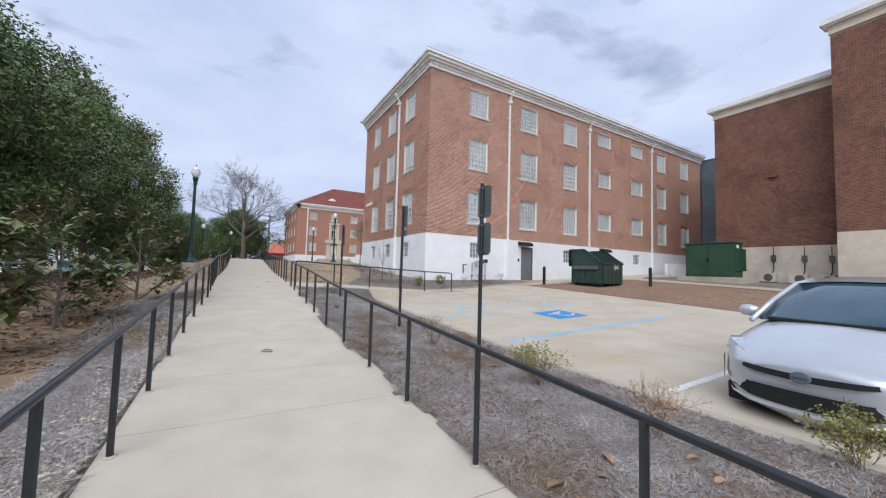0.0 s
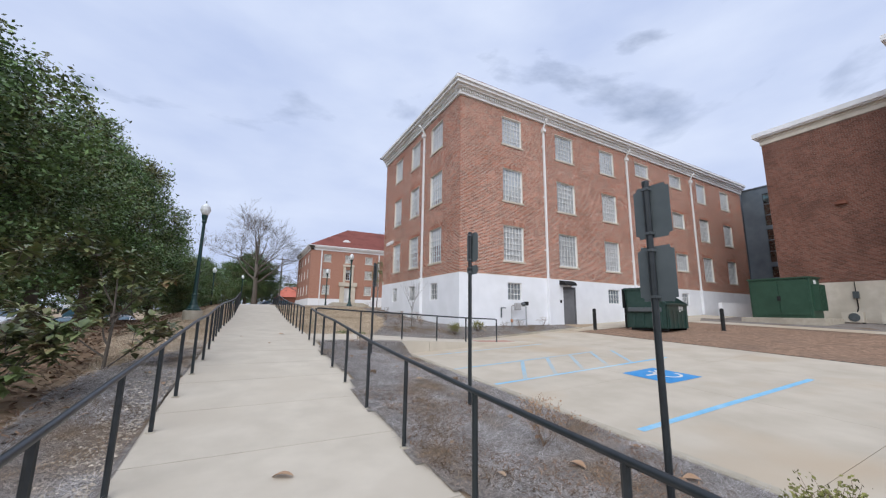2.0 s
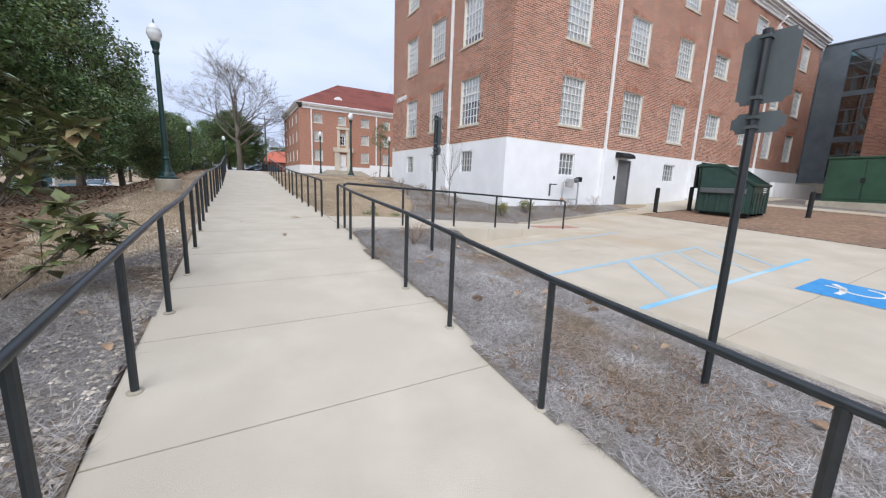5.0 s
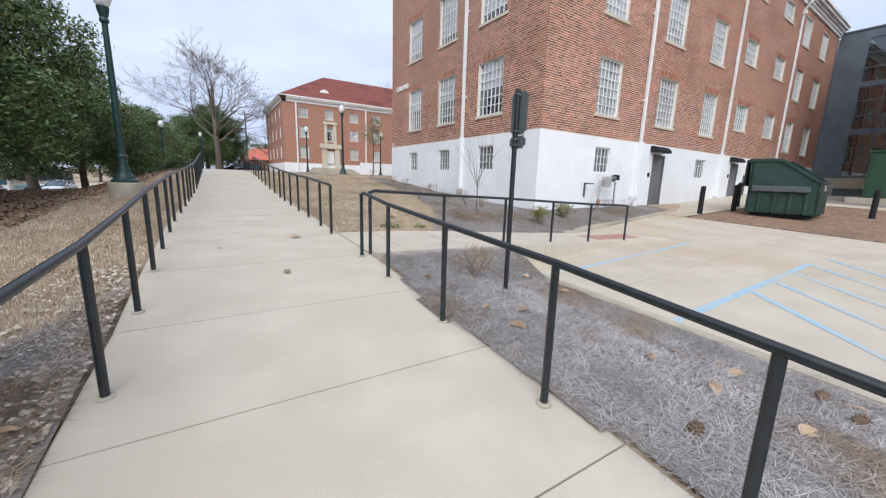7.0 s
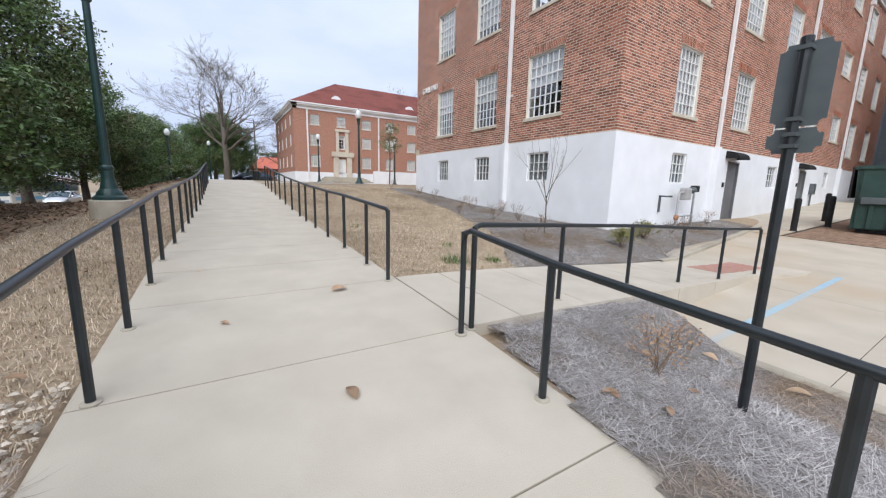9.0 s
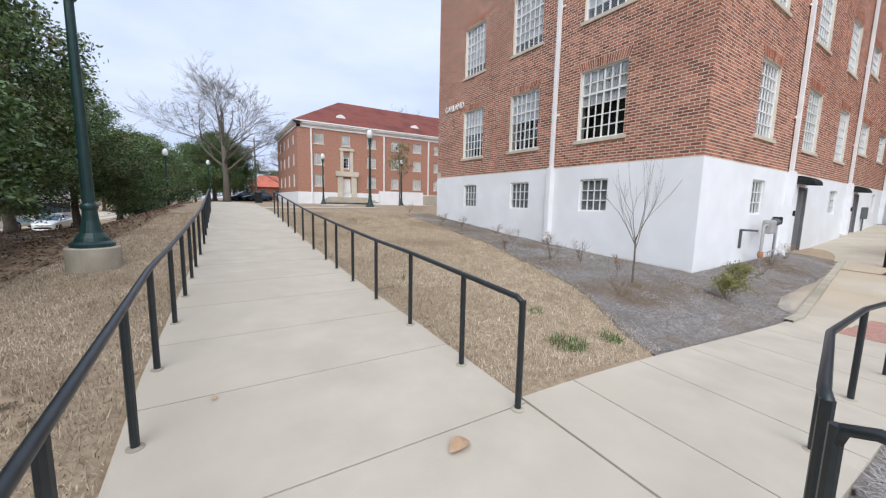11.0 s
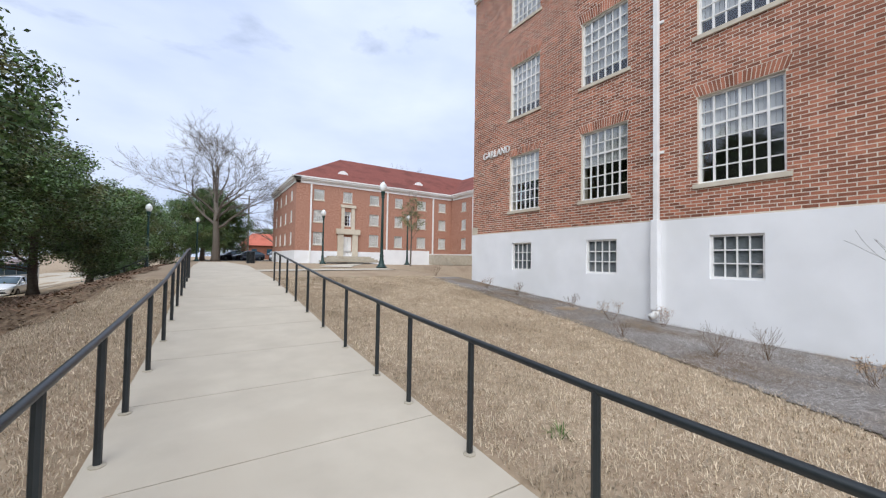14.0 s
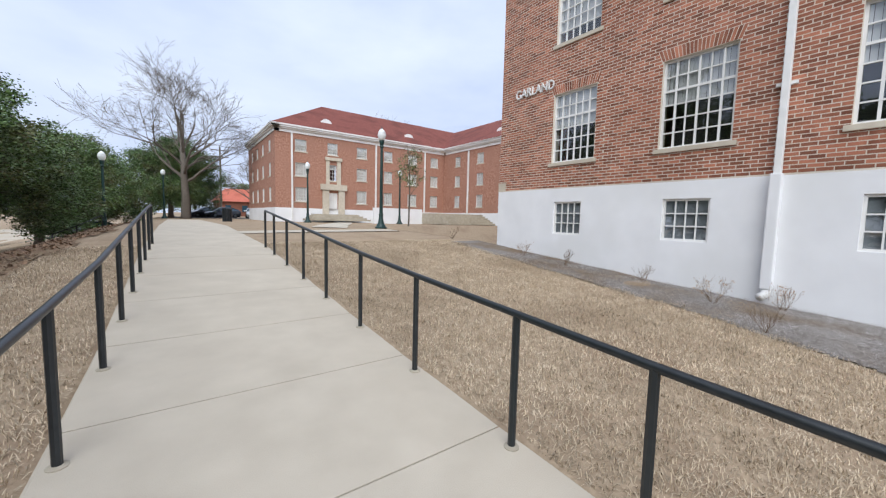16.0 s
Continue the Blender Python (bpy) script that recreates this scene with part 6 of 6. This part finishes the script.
def coach(m):
    """A coach; its nose points along local -y."""
    t = root("coach", "white coach with dark glass and blue flash", "bus", m)
    part("body", boxes((-1.25, 1.25, 0, 11, 0.45, 3.3), bevel=0.18), white, t, smooth=True)
    part("windscreen", boxes((-1.1, 1.1, -0.03, 0.3, 1.25, 2.75), bevel=0.08), M_CARGL, t, "dark curved windscreen")
    for sgn in (-1, 1):
        for i in range(6):
            y = 1.4 + i * 1.55
            part("side_window", boxes((sgn * 1.255 - 0.012, sgn * 1.255 + 0.012, y, y + 1.45, 1.6, 2.65)), M_CARGL, t)
        part("flash", boxes((sgn * 1.255 - 0.01, sgn * 1.255 + 0.01, 0.5, 9.5, 0.85, 1.2)), M_LBLUE, t, "blue painted flash")
        for y in (2.2, 8.3):
            wheel = part("wheel", lathe([(0.46, -0.14), (0.5, -0.1), (0.5, 0.1), (0.46, 0.14)], 22, Matrix.Translation((sgn * 1.14, y, 0.5)) @ pose(0, 0, 0, 0, 90)), M_TYRE, t)
            part("hub", lathe([(0.27, -0.02), (0.27, 0.02), (0.1, 0.04)], 16, Matrix.Translation((sgn * 1.29, y, 0.5)) @ pose(0, 0, 0, 0, 90 * sgn)), M_GREYMET, wheel)
        part("headlight", boxes((sgn * 0.85 - 0.2, sgn * 0.85 + 0.2, -0.03, 0.1, 0.75, 0.95), bevel=0.03), M_HEAD, t)
        part("mirror", boxes((sgn * 1.4 - 0.1, sgn * 1.4 + 0.1, -0.35, -0.2, 2.0, 2.6), bevel=0.03), M_RUBBER, t)
    part("bumper", boxes((-1.2, 1.2, -0.12, 0.1, 0.4, 0.7), bevel=0.05), M_GREYMET, t)
    return t


coach(pose(-17.5, 62.0, ground_z(-17.5, 62.0) + 0.03, rz=-12))
tagged(sheet("road", spaced([(-24, -12, 2)]), spaced([(-30, 120, 5)]), ground_z, M_LOT, None, 0.03), "pale concrete street beyond the trees", "road", kind="structure")
tagged(sheet("cross_road", spaced([(-12, 40, 2)]), spaced([(72, 84, 3)]), ground_z, M_ASPH, None, 0.03), "grey street beyond the walk", "road", kind="structure")

# ---- distance ----
lowb = root("low_brick_house", "distant low brick building with orange tile roof", "building", pose(8, 112, ground_z(8, 112)))
part("wall", boxes((0, 14, 0, 9, 0, 3.2)), M_BRICK2, lowb)
bm = bmesh.new()
vs = [bm.verts.new(c) for c in ((-0.6, -0.6, 3.2), (14.6, -0.6, 3.2), (14.6, 9.6, 3.2), (-0.6, 9.6, 3.2), (2, 4.5, 6.2), (12, 4.5, 6.2))]
for f in ((0, 1, 5, 4), (1, 2, 5), (2, 3, 4, 5), (3, 0, 4)):
    bm.faces.new([vs[k] for k in f])
part("roof", bm, M_ORANGE, lowb)
for i in range(4):
    part("window", boxes((1.5 + i * 3.2, 2.6 + i * 3.2, -0.05, 0.05, 1, 2.4)), M_CARGL, lowb)
pole = root("utility_pole", "grey wooden utility pole with cross arms", "utility pole", pose(6.6, 88, ground_z(6.6, 88)))
bm = bmesh.new()
tube(bm, [(0, 0, -0.2), (0, 0, 11)], [0.17, 0.11], 8)
part("shaft", bm, M_BARK, pole)
for z in (10.4, 9.4):
    part("cross_arm", boxes((-1.2, 1.2, -0.06, 0.06, z, z + 0.14)), M_BARK, pole)
bin_ = root("litter_bin", "black slatted litter bin beside the walk", "litter bin", pose(3.4, 48.6, ground_z(3.4, 48.6)))
part("liner", lathe([(0.24, 0.05), (0.26, 0.82)], 16), M_RUBBER, bin_)
for i in range(16):
    a = 2 * math.pi * i / 16
    part("slat", boxes((0.265, 0.29, -0.035, 0.035, 0.02, 0.86)), M_RAIL, bin_).matrix_basis = pose(0, 0, 0, rz=math.degrees(a))
part("rim", lathe([(0.22, 0.86), (0.31, 0.86), (0.31, 0.91), (0.22, 0.93)], 20), M_RAIL, bin_)
# stair down to the street
stair = root("stair", "short concrete stair down the bank", "steps", kind="structure")
for i in range(8):
    x = -1.9 - i * 0.32
    part("step", boxes((x - 0.32, x, 46.2, 47.8, walk_z(47) - 2.0, walk_z(47) - 0.2 - 0.15 * i), bevel=0.01), M_CURB, stair)
handrail("handrail", [(x, 46.05, ground_z(x, 46.05), 0.85) for x in (-2.6, -3.6, -4.5)], lambda l: l, "short black handrail beside the stair")
# crossing paths before the hall
for pts in (((2.2, 33.2), (12.5, 34.8), (12.5, 35.9), (2.2, 34.3)), ((5.5, 36.8), (12.8, 53.0), (14.2, 53.0), (7.0, 36.2))):
    n = 8
    vs, fs = [], []
    for i in range(n + 1):
        k = i / n
        for a, b in ((pts[0], pts[1]), (pts[3], pts[2])):
            x, y = a[0] + (b[0] - a[0]) * k, a[1] + (b[1] - a[1]) * k
            vs.append((x, y, ground_z(x, y) + 0.03))
    fs = [(2 * i, 2 * i + 2, 2 * i + 3, 2 * i + 1) for i in range(n)]
    tagged(mesh_ob("court_path", vs, fs, M_CONC), "narrow concrete path across the court lawn", "footpath", kind="structure")

vs = [(x, y, ground_z(x, y) + 0.03) for k in range(9) for x, y in ((-4.8 - k, 33.0 + 0.1 * k), (-4.8 - k, 33.9 + 0.1 * k))]
tagged(mesh_ob("street_path", vs, [(2 * i, 2 * i + 2, 2 * i + 3, 2 * i + 1) for i in range(8)], M_CURB), "narrow worn concrete path under the trees", "footpath", kind="structure")

# ---- leaves on the ground ----
def dead_leaf(x, y, z, size, seed):
    rng = random.Random(seed)
    n = 7
    bm = bmesh.new()
    up, dn, mid_ = [], [], []
    for i in range(n + 1):
        k = i / n
        w = 0.26 * size * math.sin(math.pi * min(1, k * 0.95 + 0.03)) ** 0.8
        c = 0.10 * size * math.sin(k * 3.0) + 0.012
        mid_.append(bm.verts.new((size * (k - 0.5), 0, c)))
        up.append(bm.verts.new((size * (k - 0.5), w, c + 0.35 * w)))
        dn.append(bm.verts.new((size * (k - 0.5), -w, c + 0.25 * w)))
    for i in range(n):
        bm.faces.new((mid_[i], mid_[i + 1], up[i + 1], up[i]))
        bm.faces.new((dn[i], dn[i + 1], mid_[i + 1], mid_[i]))
    ob = part("dead_leaf", bm, M_DEADLEAF, None, smooth=True)
    ob.matrix_basis = pose(x, y, z, rng.uniform(-8, 8), rng.uniform(-8, 8), rng.uniform(0, 360))
    return tagged(ob, "curled brown magnolia leaf on the ground", "leaf", "fallen leaves")


for i, (x, y, s) in enumerate(((0.86, 6.17, 0.2), (1.05, 13.2, 0.14), (1.5, 15.1, 0.2), (0.1, 1.2, 0.18), (0.4, 14.6, 0.09), (0.15, 16.4, 0.07))):
    dead_leaf(x, y, walk_z(y), s, i)
rng = random.Random(77)
for i in range(46):
    x, y = rng.uniform(2.5, 4.8), rng.uniform(0.5, 13)
    if right_mulch(x, y):
        dead_leaf(x, y, mulch_z(x, y) + 0.01, rng.uniform(0.09, 0.19), 100 + i)
for i in range(60):
    x, y = rng.uniform(-3.2, -0.6), rng.uniform(3, 20)
    dead_leaf(x, y, ground_z(x, y) + 0.035, rng.uniform(0.07, 0.16), 200 + i)
scatter("leaf_litter", M_LITTER, 80000, (-10, -1.0, 6, 46), left_dirt, lambda x, y: ground_z(x, y) + 0.02, 0.10, 0.026, 0.6, "scattered brown leaf litter under the trees", "leaf litter", 8)
scatter("bark_litter", M_LITTER, 26000, (2.2, 4.9, -2, 8.5), lambda x, y: right_mulch(x, y) and noise.noise((x * 0.9, y * 0.9, 5)) > 0.055 * (y - 5), lambda x, y: mulch_z(x, y) + 0.012, 0.06, 0.006, 0.6,
        "brown bark and leaf fragments among pine straw", "leaf litter", 9)
# pale chips along the edge of the walk
rng = random.Random(31)
vs, fs = [], []
for i in range(3400):
    y = rng.uniform(0, 14)
    x = walk_l(y) - abs(rng.gauss(0, 0.28)) - 0.03
    z, s, a = ground_z(x, y) + 0.035, rng.uniform(0.008, 0.028), rng.uniform(0, 6.28)
    k = len(vs)
    for j in range(4):
        q = a + j * 1.57 + rng.uniform(-0.3, 0.3)
        vs.append((x + s * math.cos(q), y + s * math.sin(q), z + rng.uniform(-0.004, 0.004)))
    vs.append((x, y, z + s * 0.6))
    fs += [(k + j, k + (j + 1) % 4, k + 4) for j in range(4)]
tagged(mesh_ob("stone_chips", vs, fs, mat("pale_chip", (0.35, 0.29, 0.22), (0.6, 0.53, 0.44), 3, 0.9, island=0.4)), "pale stone chips along the walk", "gravel", kind="stuff")
for x, y in ((4.5, 9.3), (4.3, 9.05), (2.75, 9.5)):
    pc = root("pine_cone", "dark open pine cone on the straw", "pine cone", pose(x, y, mulch_z(x, y) + 0.03, 90, 0, x * 100))
    bm = lathe([(0.01, -0.07), (0.03, -0.05), (0.036, -0.01), (0.028, 0.03), (0.008, 0.06)], 10)
    for k in range(40):
        a, z = k * 2.4, -0.06 + 0.12 * k / 40
        r = 0.028 * math.sqrt(max(0.1, 1 - (z / 0.08) ** 2))
        tube(bm, [(r * math.cos(a), r * math.sin(a), z), (1.75 * r * math.cos(a), 1.75 * r * math.sin(a), z + 0.012)], [0.009, 0.004], 4)
    part("cone_body", bm, M_TWIG, pc)
# ---- brick pieces ----
for job in BRICK_JOBS:
    dark = job[0] is MC or job[0] is MN
    brick_field(*job, block if dark else brick_house, M_BRICK2 if dark else M_BRICK)
